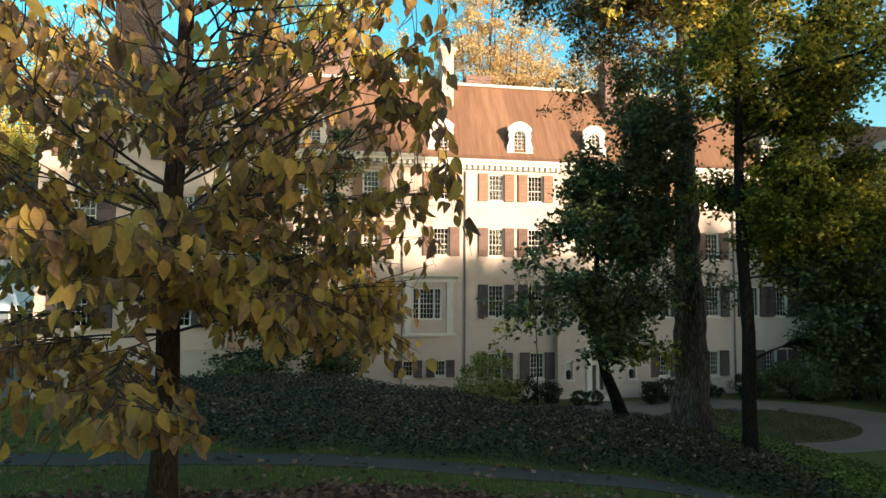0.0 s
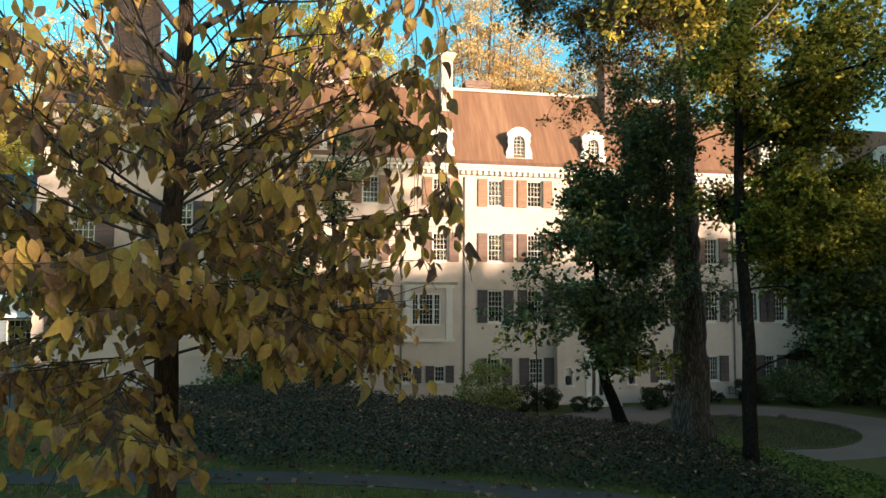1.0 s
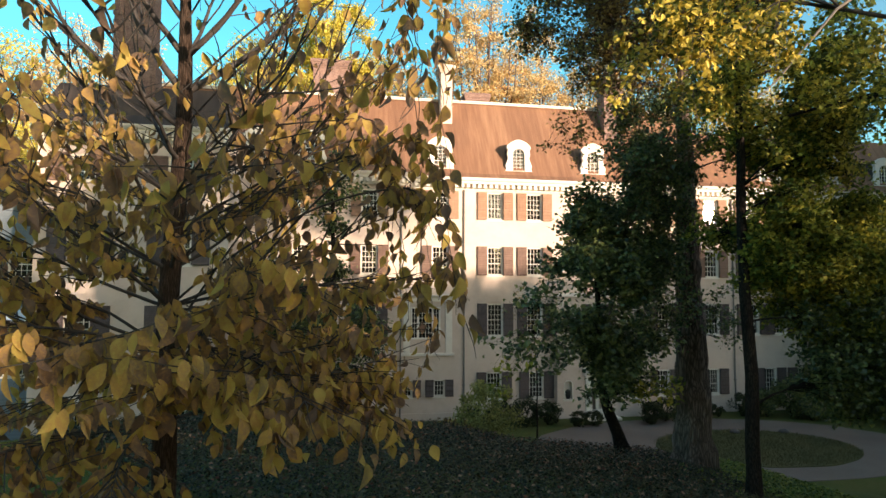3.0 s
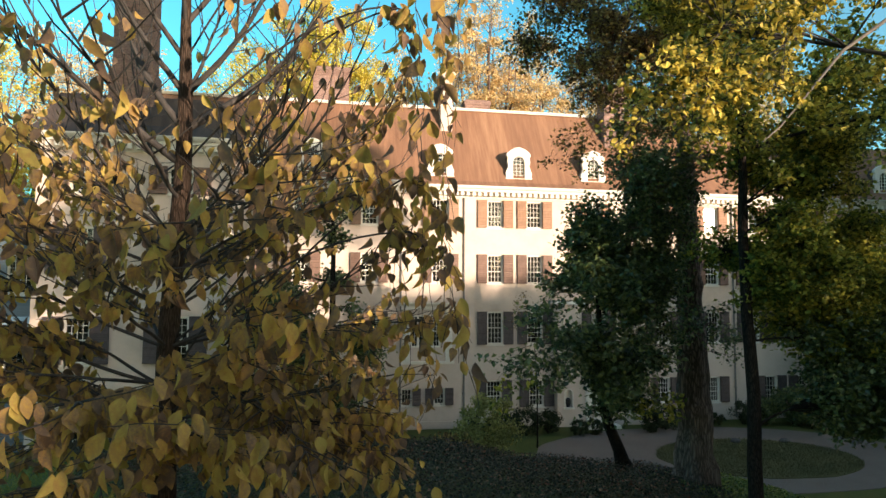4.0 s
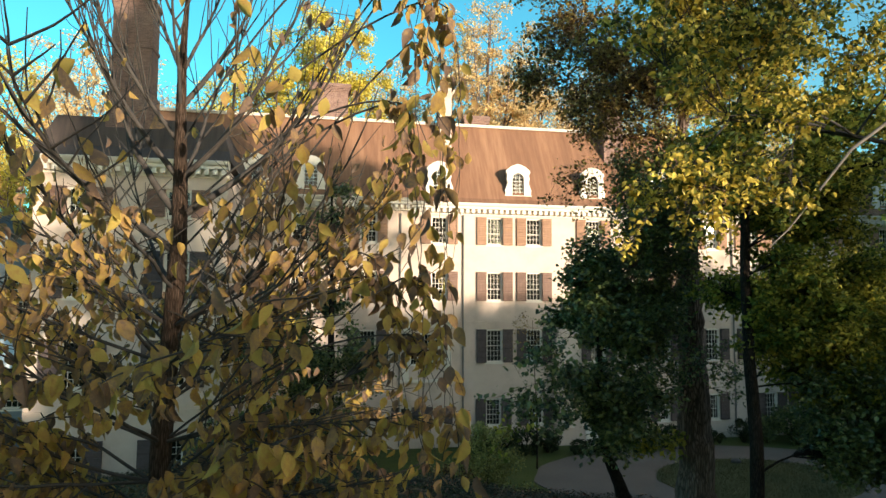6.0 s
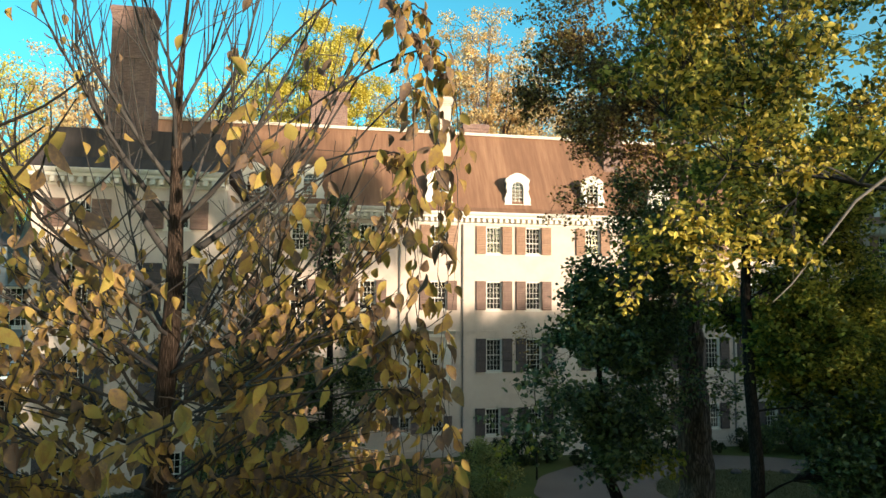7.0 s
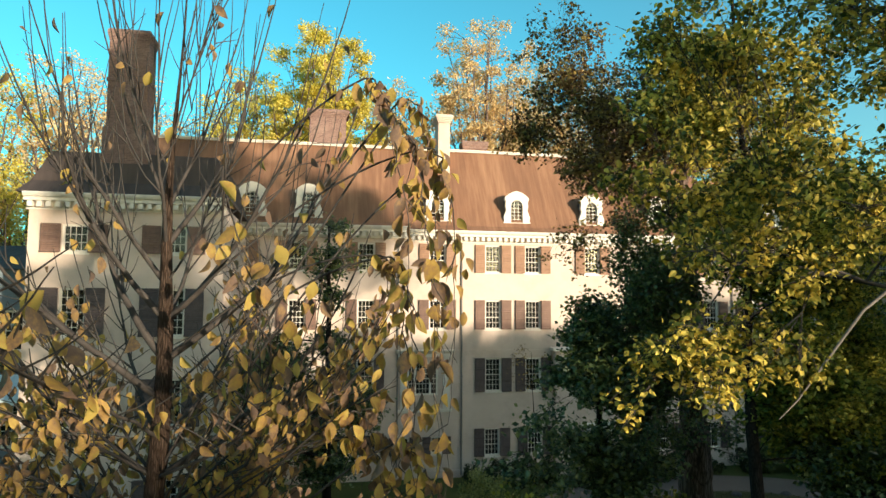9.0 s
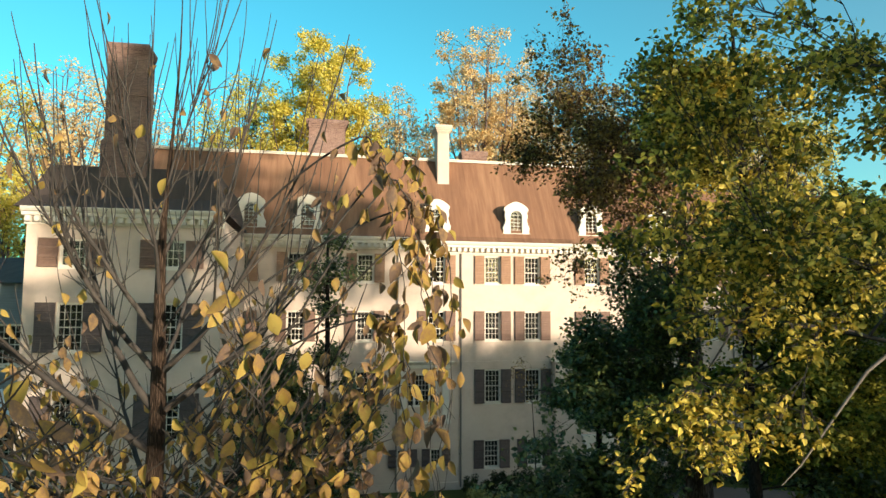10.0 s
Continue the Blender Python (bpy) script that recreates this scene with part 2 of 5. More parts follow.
def box(bm, x0, x1, y0, y1, z0, z1):
    v = [bm.verts.new(p) for p in ((x0, y0, z0), (x1, y0, z0), (x1, y1, z0), (x0, y1, z0), (x0, y0, z1), (x1, y0, z1), (x1, y1, z1), (x0, y1, z1))]
    for f in ((3, 2, 1, 0), (4, 5, 6, 7), (0, 1, 5, 4), (1, 2, 6, 5), (2, 3, 7, 6), (3, 0, 4, 7)):
        bm.faces.new([v[i] for i in f])


def prism(bm, poly, y0, y1):
    """An outline in x, z drawn out from y0 to y1."""
    a = [bm.verts.new((x, y0, z)) for x, z in poly]
    b = [bm.verts.new((x, y1, z)) for x, z in poly]
    n = len(poly)
    bm.faces.new(a)
    bm.faces.new(b[::-1])
    for i in range(n):
        bm.faces.new((a[i], b[i], b[(i + 1) % n], a[(i + 1) % n]))


def extrude_x(bm, prof, x0, x1):
    """A closed profile in y, z drawn out along x."""
    a = [bm.verts.new((x0, y, z)) for y, z in prof]
    b = [bm.verts.new((x1, y, z)) for y, z in prof]
    n = len(prof)
    bm.faces.new(a)
    bm.faces.new(b[::-1])
    for i in range(n):
        bm.faces.new((a[i], b[i], b[(i + 1) % n], a[(i + 1) % n]))


def smooth01(a, b, t):
    t = min(1.0, max(0.0, (t - a) / (b - a)))
    return t * t * (3 - 2 * t)


# ---- ground ----
def lerp_list(pts, x):
    if x <= pts[0][0]:
        return pts[0][1]
    for (a, u), (b, v) in zip(pts, pts[1:]):
        if x <= b:
            s = (x - a) / (b - a)
            s = s * s * (3 - 2 * s)
            return u + (v - u) * s
    return pts[-1][1]


FLAT = -4.6
CREST = [(-16, -1.6), (-9, -0.9), (-4, -0.35), (0, -0.3), (3, -0.8), (6.5, -1.45), (9.4, -1.72), (12, -2.15), (17, -3.2), (22, -4.3), (30, FLAT)]
FOOT = [(-16, 40), (-5, 33), (5, 29), (9, 26.5), (14, 25), (20, 24), (30, 22)]


def ground(x, y):
    """Height of the ground: a lawn on the near side, an ivy bank, and the flat court before the house."""
    near = 0.05 - 0.075 * max(0.0, x) - 0.0022 * max(0.0, x - 8) ** 2 - 0.1 * max(0.0, min(x, 20) - 5)
    near = max(near, FLAT)
    if y > 56:
        return FLAT + 7.0 * smooth01(56, 84, y)
    if y < 10:
        if y < -8:
            near += 0.02 * (-8 - y)
        return near
    crest = min(lerp_list(CREST, x), near)
    foot = lerp_list(FOOT, x)
    mid = min(19.0, foot - 5)
    if y < mid:
        return near + (crest - near) * smooth01(9.0, mid + 3, y) * 1.0 if y < mid else crest
    start = near + (crest - near) * smooth01(9.0, mid + 3, mid)
    return start + (FLAT - start) * (0.5 * smooth01(mid - 2, foot, y) + 0.5 * min(1, (y - mid) / (foot - mid))) if y < foot else FLAT


def grid_axis(a, b, fine_a, fine_b, fine, coarse):
    out, v = [], a
    while v < b:
        out.append(v)
        v += fine if fine_a <= v < fine_b else coarse
    return out + [b]


def build_ground():
    xs = [-3000, -900, -300, -120] + grid_axis(-60, 80, -20, 40, 0.6, 4) + [130, 320, 900, 3000]
    ys = [-3000, -900, -300, -130] + grid_axis(-70, 110, -4, 42, 0.6, 4) + [160, 330, 900, 3000]
    verts = [(x, y, ground(x, y)) for y in ys for x in xs]
    w = len(xs)
    faces = [(j * w + i, j * w + i + 1, (j + 1) * w + i + 1, (j + 1) * w + i) for j in range(len(ys) - 1) for i in range(w - 1)]
    ob = new("ground", mesh_from("ground", verts, faces, M_GRASS, True))
    tagged(ob, "lawn of short green grass sloping down towards the house", "ground", kind="structure")


build_ground()


def ribbon(name, line, width, lift, material, label, category, thick=0.05):
    """A band that follows a line of x, y over the ground, with real thickness."""
    verts, faces = [], []
    pts = []
    for (a, b) in zip(line, line[1:]):
        n = max(2, int((Vector(b) - Vector(a)).length / 0.4))
        pts += [Vector(a).lerp(Vector(b), i / n) for i in range(n)]
    pts.append(Vector(line[-1]))
    for i, p in enumerate(pts):
        d = (pts[min(i + 1, len(pts) - 1)] - pts[max(i - 1, 0)]).normalized()
        s = Vector((-d.y, d.x))
        wob = 0.03 * math.sin(i * 0.9) + 0.02 * math.sin(i * 2.3)
        for k in (-1, -0.33, 0.33, 1):
            q = p + s * k * (width / 2 + wob * k)
            verts.append((q.x, q.y, ground(q.x, q.y) + lift))
    for i in range(len(pts) - 1):
        for k in range(3):
            faces.append((i * 4 + k, i * 4 + k + 4, i * 4 + k + 5, i * 4 + k + 1))
    ob = new(name, mesh_from(name, verts, faces, material))
    m = ob.modifiers.new("thick", "SOLIDIFY")
    m.thickness, m.offset = thick, -1
    return tagged(ob, label, category, kind="structure")


PATH_LINE = [(-14, 10.75), (-8, 9.9), (-4.3, 9.35), (-1.2, 8.9), (0.4, 8.66), (1.8, 8.52), (3.4, 8.22), (4.6, 7.98), (7, 7.3), (11, 5.4)]
ribbon("path", PATH_LINE, 0.58, 0.012, M_PATH, "narrow grey asphalt footpath with scattered fallen leaves", "path")


# ---- the house ----
def wall_front(bm, x0, x1, z0, z1, y, depth, holes):
    """A wall facing -y with openings (x0, x1, z0, z1) right through its depth."""
    xs = sorted({x0, x1, *[h[0] for h in holes], *[h[1] for h in holes]})
    zs = sorted({z0, z1, *[h[2] for h in holes], *[h[3] for h in holes]})
    xs, zs = [v for v in xs if x0 <= v <= x1], [v for v in zs if z0 <= v <= z1]

    def empty(i, k):
        if i < 0 or k < 0 or i >= len(xs) - 1 or k >= len(zs) - 1:
            return True
        cx, cz = (xs[i] + xs[i + 1]) / 2, (zs[k] + zs[k + 1]) / 2
        return any(h[0] < cx < h[1] and h[2] < cz < h[3] for h in holes)
    cache = {}

    def v(i, k, b):
        key = (i, k, b)
        if key not in cache:
            cache[key] = bm.verts.new((xs[i], y + (depth if b else 0), zs[k]))
        return cache[key]
    for i in range(len(xs) - 1):
        for k in range(len(zs) - 1):
            if empty(i, k):
                continue
            bm.faces.new((v(i, k, 0), v(i + 1, k, 0), v(i + 1, k + 1, 0), v(i, k + 1, 0)))
            bm.faces.new((v(i, k, 1), v(i, k + 1, 1), v(i + 1, k + 1, 1), v(i + 1, k, 1)))
            if empty(i - 1, k):
                bm.faces.new((v(i, k, 1), v(i, k, 0), v(i, k + 1, 0), v(i, k + 1, 1)))
            if empty(i + 1, k):
                bm.faces.new((v(i + 1, k, 0), v(i + 1, k, 1), v(i + 1, k + 1, 1), v(i + 1, k + 1, 0)))
            if empty(i, k - 1):
                bm.faces.new((v(i, k, 0), v(i, k, 1), v(i + 1, k, 1), v(i + 1, k, 0)))
            if empty(i, k + 1):
                bm.faces.new((v(i, k + 1, 1), v(i, k + 1, 0), v(i + 1, k + 1, 0), v(i + 1, k + 1, 1)))


def named_mesh(name, bm, material):
    me = bpy.data.meshes.new(name)
    bmesh.ops.recalc_face_normals(bm, faces=bm.faces)
    bm.to_mesh(me)
    bm.free()
    me.materials.append(material)
    return me


def lattice(x0, x1, z0, z1, cols, rows, y, depth, bar=0.026, mid=0.056):
    """Glazing bars as one piece: a sheet with the panes cut out."""
    bm = bmesh.new()
    xe = [x0 + (x1 - x0) * i / cols for i in range(cols + 1)]
    ze = [z0 + (z1 - z0) * k / rows for k in range(rows + 1)]
    cut = []
    for i in range(cols):
        for k in range(rows):
            lo = ze[k] + (mid if k == rows // 2 and rows > 3 else bar) / 2
            hi = ze[k + 1] - (mid if k + 1 == rows // 2 and rows > 3 else bar) / 2
            cut.append((xe[i] + bar / 2, xe[i + 1] - bar / 2, lo, hi))
    wall_front(bm, x0, x1, z0, z1, y, depth, cut)
    return bm


def window_meshes(w, h, cols, rows):
    """Frame, glazing bars, glass and sill of a window w wide and h high, its outer face at y = 0, its foot at z = 0."""
    f = 0.09
    bm = bmesh.new()
    wall_front(bm, -w / 2, w / 2, 0, h, 0.02, 0.14, [(-w / 2 + f, w / 2 - f, f, h - f)])
    frame_me = named_mesh("window", bm, M_TRIM)
    bars = named_mesh("glazing_bar_grid", lattice(-w / 2 + f, w / 2 - f, f, h - f, cols, rows, 0.06, 0.03), M_TRIM)
    bm = bmesh.new()
    box(bm, -w / 2 + f - 0.01, w / 2 - f + 0.01, 0.10, 0.106, f - 0.01, h - f + 0.01)
    glass = named_mesh("pane", bm, M_GLASS)
    bm = bmesh.new()
    box(bm, -w / 2 - 0.06, w / 2 + 0.06, -0.09, 0.05, -0.09, -0.002)
    sill = named_mesh("window_sill", bm, M_TRIM)
    return frame_me, bars, glass, sill


def shutter_mesh(w, h, paint):
    """A louvred shutter as one piece: slanting slats between plain rails."""
    s = 0.08
    e = (h - 4 * s) / 3
    prof = [(0.10, 0.0), (-0.045, 0.0), (-0.045, s)]
    for lo, hi in ((s, s + e), (2 * s + e, 2 * s + 2 * e), (3 * s + 2 * e, h - s)):
        n = max(4, int((hi - lo) / 0.09))
        for i in range(n):
            z = lo + (hi - lo) * i / n
            prof += [(-0.040, z + 0.004), (-0.014, z + (hi - lo) / n * 0.92)]
        prof += [(-0.045, hi), (-0.045, hi + s)]
    prof += [(0.10, h)]
    bm = bmesh.new()
    extrude_x(bm, prof, 0, w)
    return named_mesh("shutter", bm, paint)


WINDOW_KIT, SHUTTER_KIT = {}, {}


def put_window(house, x, z0, w, h, cols, rows, y, left=0.62, right=0.62):
    """A sash window in its opening, with its shutters, under the house."""
    key = (round(w, 2), round(h, 2), cols, rows)
    if key not in WINDOW_KIT:
        WINDOW_KIT[key] = window_meshes(w, h, cols, rows)
    fr, bars, glass, sill = WINDOW_KIT[key]
    win = part("window", fr, None, house, "white painted sash window with small panes")
    win.location = (x, y + 0.06, z0)
    part("glazing_bar_grid", bars, None, win)
    g = part("pane", glass, None, win)
    g.visible_shadow = False
    part("window_sill", sill, None, win)
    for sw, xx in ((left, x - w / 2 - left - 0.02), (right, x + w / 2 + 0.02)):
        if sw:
            # painted light: top storey in the sunlit tone, low storeys in the shaded one
            paint = M_SHUTTER_SHADED if z0 < (6 if y < 39 else 3) else M_SHUTTER_SUNLIT if z0 > 6 and y > 39 else M_SHUTTER
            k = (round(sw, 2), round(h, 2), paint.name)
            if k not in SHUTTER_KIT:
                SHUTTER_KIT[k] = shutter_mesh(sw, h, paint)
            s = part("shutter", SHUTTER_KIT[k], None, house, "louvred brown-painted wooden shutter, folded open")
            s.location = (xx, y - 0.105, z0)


def dentils(house, x0, x1, y, z):
    me = None
    n = int((x1 - x0) / 0.37)
    bm = bmesh.new()
    box(bm, -0.10, 0.10, -0.30, 0.0, -0.12, 0.12)
    me = bpy.data.meshes.new("dentil")
    bm.to_mesh(me)
    bm.free()
    me.materials.append(M_TRIM)
    for i in range(n):
        part("dentil", me, None, house).location = (x0 + (i + 0.5) * (x1 - x0) / n, y, z)


def cornice(house, x0, x1, y, z, ends=True):
    """Eaves cornice: a frieze, dentils under a stepped and curved moulding; z is the top of the wall."""
    bm = bmesh.new()
    prof = [(y + 0.1, z - 0.62), (y - 0.05, z - 0.62), (y - 0.05, z - 0.30), (y - 0.38, z - 0.26), (y - 0.40, z - 0.12), (y - 0.48, z - 0.08), (y - 0.55, z + 0.04), (y - 0.55, z + 0.10), (y + 0.1, z + 0.10)]
    extrude_x(bm, prof, x0, x1)
    part("cornice", bm, M_TRIM, house, "white painted moulded eaves cornice")
    dentils(house, x0 + 0.05, x1 - 0.05, y - 0.05, z - 0.40)


def roof_block(house, x0, x1, prof, material, name="roof", label="", hip0=0.0, hip1=0.0):
    """A roof from a profile of y, z, its ends leaning in by hip0 and hip1 per metre of height."""
    bm = bmesh.new()
    zb = prof[0][1]
    a = [bm.verts.new((x0 + hip0 * (z - zb), y, z)) for y, z in prof]
    b = [bm.verts.new((x1 - hip1 * (z - zb), y, z)) for y, z in prof]
    n = len(prof)
    bm.faces.new(a)
    bm.faces.new(b[::-1])
    for i in range(n):
        bm.faces.new((a[i], b[i], b[(i + 1) % n], a[(i + 1) % n]))
    bmesh.ops.recalc_face_normals(bm, faces=bm.faces)
    return part(name, bm, material, house, label)


def chimney(house, x, y, z0, z1, wx, wy, material, label, stepped=True, shoulder=0.0, corbel=0.05):
    """A stack of one piece, with a corbelled head and, where asked, a wider foot."""
    zs = z0 + (z1 - z0) * 0.42
    rings = [(z0, shoulder, 0.0), (zs, shoulder, 0.0), (zs + 0.12, 0.0, 0.0)] if shoulder else [(z0, 0.0, 0.0)]
    if shoulder:
        rings += [(zs + 2.2, 0.0, 0.0), (zs + 2.2, 0.05, 0.05), (zs + 2.36, 0.05, 0.05), (zs + 2.36, 0.0, 0.0)]
    n = 4 if stepped else 2
    e = 0.0
    for k in range(n):
        zz = z1 - 0.55 + 0.4 * k / n
        rings += [(zz, e, e), (zz, e + corbel, e + corbel)]
        e += corbel
    rings += [(z1 - 0.1, e, e), (z1 - 0.02, e - 0.06, e - 0.06), (z1, e - 0.08, e - 0.08)]
    bm = bmesh.new()
    prev = None
    for zz, ex, ey in rings:
        v = [bm.verts.new((x + sx * (wx / 2 + ex), y + sy * (wy / 2 + ey), zz)) for sx, sy in ((-1, -1), (1, -1), (1, 1), (-1, 1))]
        if prev:
            for i in range(4):
                bm.faces.new((prev[i], prev[(i + 1) % 4], v[(i + 1) % 4], v[i]))
        else:
            bm.faces.new(v[::-1])
        prev = v
    bm.faces.new(prev)
    return part("chimney", bm, material, house, label)


def dormer(house, x, y, z0, glassy=True):
    """A stuccoed dormer with scrolled sides, an arched head and a round-topped window."""
    d = part("dormer", bmesh.new(), M_TRIM, house, "white dormer with scrolled sides and an arched window")
    half = [(0.92, 0.0), (0.92, 0.16), (0.80, 0.22), (0.72, 0.36), (0.76, 0.55), (0.68, 0.72), (0.60, 0.95), (0.66, 1.15), (0.62, 1.38), (0.70, 1.50), (0.66, 1.62), (0.42, 1.80), (0.20, 1.90), (0.0, 1.94)]
    out = [(px, pz) for px, pz in half] + [(-px, pz) for px, pz in half[-2::-1]]
    arch = [(-0.34, 0.28)] + [(-0.34 * math.cos(a), 1.12 + 0.34 * math.sin(a)) for a in [math.pi * i / 12 for i in range(13)]] + [(0.34, 0.28)]
    bm = bmesh.new()
    y0, y1 = -0.10, 0.12
    n, m = len(out), len(arch)
    fo, bo = [bm.verts.new((px, y0, pz)) for px, pz in out], [bm.verts.new((px, y1, pz)) for px, pz in out]
    fa, ba = [bm.verts.new((px, y0, pz)) for px, pz in arch], [bm.verts.new((px, y1, pz)) for px, pz in arch]
    for i in range(n):
        bm.faces.new((fo[i], bo[i], bo[(i + 1) % n], fo[(i + 1) % n]))
    for i in range(m):
        bm.faces.new((fa[(i + 1) % m], ba[(i + 1) % m], ba[i], fa[i]))
    for ring_o, ring_a in ((fo, fa), (bo, ba)):
        edges = [bm.edges.get((ring_o[i], ring_o[(i + 1) % n])) for i in range(n)] + [bm.edges.get((ring_a[i], ring_a[(i + 1) % m])) for i in range(m)]
        bmesh.ops.triangle_fill(bm, edges=edges, use_beauty=True)
    # body running back into the roof
    body = [(0.58, 0.0), (0.58, 1.42), (0.40, 1.66), (0.0, 1.78), (-0.40, 1.66), (-0.58, 1.42), (-0.58, 0.0)]
    bm2 = bmesh.new()
    a = [bm2.verts.new((px, 0.12, pz)) for px, pz in body]
    b = [bm2.verts.new((px, 1.6, pz)) for px, pz in body]
    for i in range(len(body) - 1):
        bm2.faces.new((a[i], b[i], b[i + 1], a[i + 1]))
    bmesh.ops.recalc_face_normals(bm, faces=bm.faces)
    bm.to_mesh(d.data)
    bm.free()
    d.location, d.scale = (x, y, z0), (1.17, 1.1, 1.24)
    part("dormer_roof", bm2, M_SLATE, d, "dark lead-covered dormer cheeks and roof")
    part("glazing_bar_grid", lattice(-0.34, 0.34, 0.28, 1.42, 3, 6, 0.0, 0.03, 0.022, 0.022), M_TRIM, d)
    bm = bmesh.new()
    prism(bm, arch, 0.05, 0.056)
    part("pane", bm, M_GLASS, d)
    # dark sheet behind the panes, its colour standing for the shade inside
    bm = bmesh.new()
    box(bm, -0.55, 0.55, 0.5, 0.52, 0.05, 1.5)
    part("dark_backing", bm, M_DARK, d)


house = thing("house", (0, 0, 0), "large cream stucco country house of four storeys with brown shutters", "house")
YF = 40.0
ROWS3 = [(0.55, 2.08, 4, 6), (4.42, 1.84, 4, 5), (7.99, 1.77, 4, 5)]
# window columns of the main front: x and which storeys they have
COLS = {2.93: (0, 1, 2), 7.38: (1, 2), 10.97: (0, 1, 2), 13.6: (0, 1, 2), 17.68: (1, 2), 22.54: (0, 1, 2), 26.2: (0, 1, 2), 29.2: (0, 1, 2), 31.35: (0, 1, 2), 33.75: (0, 1, 2), 37.0: (0, 1, 2), 40.0: (0, 1, 2), 43.0: (0, 1, 2), -1.2: (1, 2), -4.6: (0, 1, 2)}
holes, wins = [], []
for cx, storeys in COLS.items():
    for s in storeys:
        z0, h, c, r = ROWS3[s]
        w = 1.06
        holes.append((cx - w / 2, cx + w / 2, z0, z0 + h))
        wins.append((cx, z0, w, h, c, r))
# ground storey
for cx, z0, w, h in ((13.7, -3.4, 1.0, 1.7), (22.54, -3.42, 0.9, 1.7), (26.2, -3.42, 0.85, 1.7), (30.48, -3.42, 1.0, 1.7), (32.98, -3.42, 1.0, 1.7), (36.5, -3.42, 1.0, 1.7), (10.9, -3.4, 1.0, 1.7), (7.38, -3.15, 0.72, 1.04), (5.33, -3.15, 0.72, 1.04)):
    holes.append((cx - w / 2, cx + w / 2, z0, z0 + h))
    wins.append((cx, z0, w, h, 4 if w > 0.8 else 3, 5 if h > 1.2 else 3))
PAL = (5.55, 7.45, 0.40, 2.40)
holes.append(PAL)
bm = bmesh.new()
wall_front(bm, -12.0, 48.0, FLAT - 0.2, 10.3, YF, 0.4, holes)
part("wall", bm, M_STUCCO, house, "cream stucco front wall, weathered")
bm = bmesh.new()
box(bm, -12.0, -11.6, YF + 0.4, 52, FLAT - 0.2, 10.3)
box(bm, 47.6, 48.0, YF + 0.4, 52, FLAT - 0.2, 10.3)
box(bm, -12.0, 48.0, 52, 52.4, FLAT - 0.2, 10.3)
part("back_wall", bm, M_STUCCO, house)
# back sheet and floors, painted dark in place of indoor shade
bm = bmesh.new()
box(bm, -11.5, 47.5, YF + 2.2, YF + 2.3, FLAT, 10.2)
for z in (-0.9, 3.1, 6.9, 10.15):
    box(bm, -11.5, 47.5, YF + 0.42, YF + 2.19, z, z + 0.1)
part("dark_room_sheets", bm, M_DARK, house, "near-black sheets standing for the unlit rooms behind the windows")
for cx, z0, w, h, c, r in wins:
    put_window(house, cx, z0, w, h, c, r, YF, 0.62 if w > 0.8 else 0.5, 0.62 if w > 0.8 else 0.5)
# three-part window with its frame and small cornice
x0, x1, z0, z1 = PAL
bm = bmesh.new()
wall_front(bm, x0, x1, z0, z1, YF + 0.04, 0.16, [(x0 + 0.1, x0 + 0.42, z0 + 0.09, z1 - 0.09), (x0 + 0.54, x1 - 0.54, z0 + 0.09, z1 - 0.09), (x1 - 0.42, x1 - 0.1, z0 + 0.09, z1 - 0.09)])
pal = part("window", bm, M_TRIM, house, "white three-part window under a small dentilled cornice")
for a, b, n in ((x0 + 0.1, x0 + 0.42, 2), (x0 + 0.54, x1 - 0.54, 4), (x1 - 0.42, x1 - 0.1, 2)):
    part("glazing_bar_grid", lattice(a, b, z0 + 0.08, z1 - 0.08, n, 6, YF + 0.10, 0.03), M_TRIM, pal)
bm = bmesh.new()
box(bm, x0 + 0.05, x1 - 0.05, YF + 0.14, YF + 0.146, z0 + 0.05, z1 - 0.05)
part("pane", bm, M_GLASS, pal).visible_shadow = False
bm = bmesh.new()
for a, b in ((x0 - 0.45, x0 - 0.05), (x1 + 0.3, x1 + 0.72)):
    box(bm, a, b, YF - 0.10, YF - 0.003, -0.45, 2.75)
box(bm, x0 - 0.6, x1 + 0.85, YF - 0.14, YF - 0.003, 2.75, 2.95)
extrude_x(bm, [(YF, 2.95), (YF - 0.16, 2.95), (YF - 0.32, 3.12), (YF - 0.32, 3.18), (YF, 3.18)], x0 - 0.75, x1 + 1.0)
box(bm, x0 - 0.6, x1 + 0.85, YF - 0.16, YF - 0.003, -0.62, -0.45)
part("surround", bm, M_TRIM, pal, "white moulded window surround with flat pilasters")
# string course and base
bm = bmesh.new()
box(bm, -12.0, x0 - 0.76, YF - 0.05, YF - 0.002, 3.0, 3.14)
box(bm, x1 + 1.01, 48.0, YF - 0.05, YF - 0.002, 3.0, 3.14)
part("string_course", bm, M_STUCCO, house)
bm = bmesh.new()
box(bm, -12.0, 48.0, YF - 0.07, YF - 0.002, FLAT - 0.2, FLAT + 0.45)
part("plinth", bm, M_STUCCO, house)
cornice(house, -12.0, 5.55, YF - 0.12, 10.66)
cornice(house, 5.55, 48.0, YF, 10.5)
for px in (4.92, 8.92, 27.75):
    bm = bmesh.new()
    bmesh.ops.create_cone(bm, cap_ends=True, segments=10, radius1=0.055, radius2=0.055, depth=14.3, matrix=Matrix.Translation((px, YF - 0.09, 2.7)))
    for z in (-2.5, 1.5, 5.0, 8.0):
        box(bm, px - 0.09, px + 0.09, YF - 0.12, YF - 0.004, z, z + 0.06)
    part("downpipe", bm, M_PIPE, house)
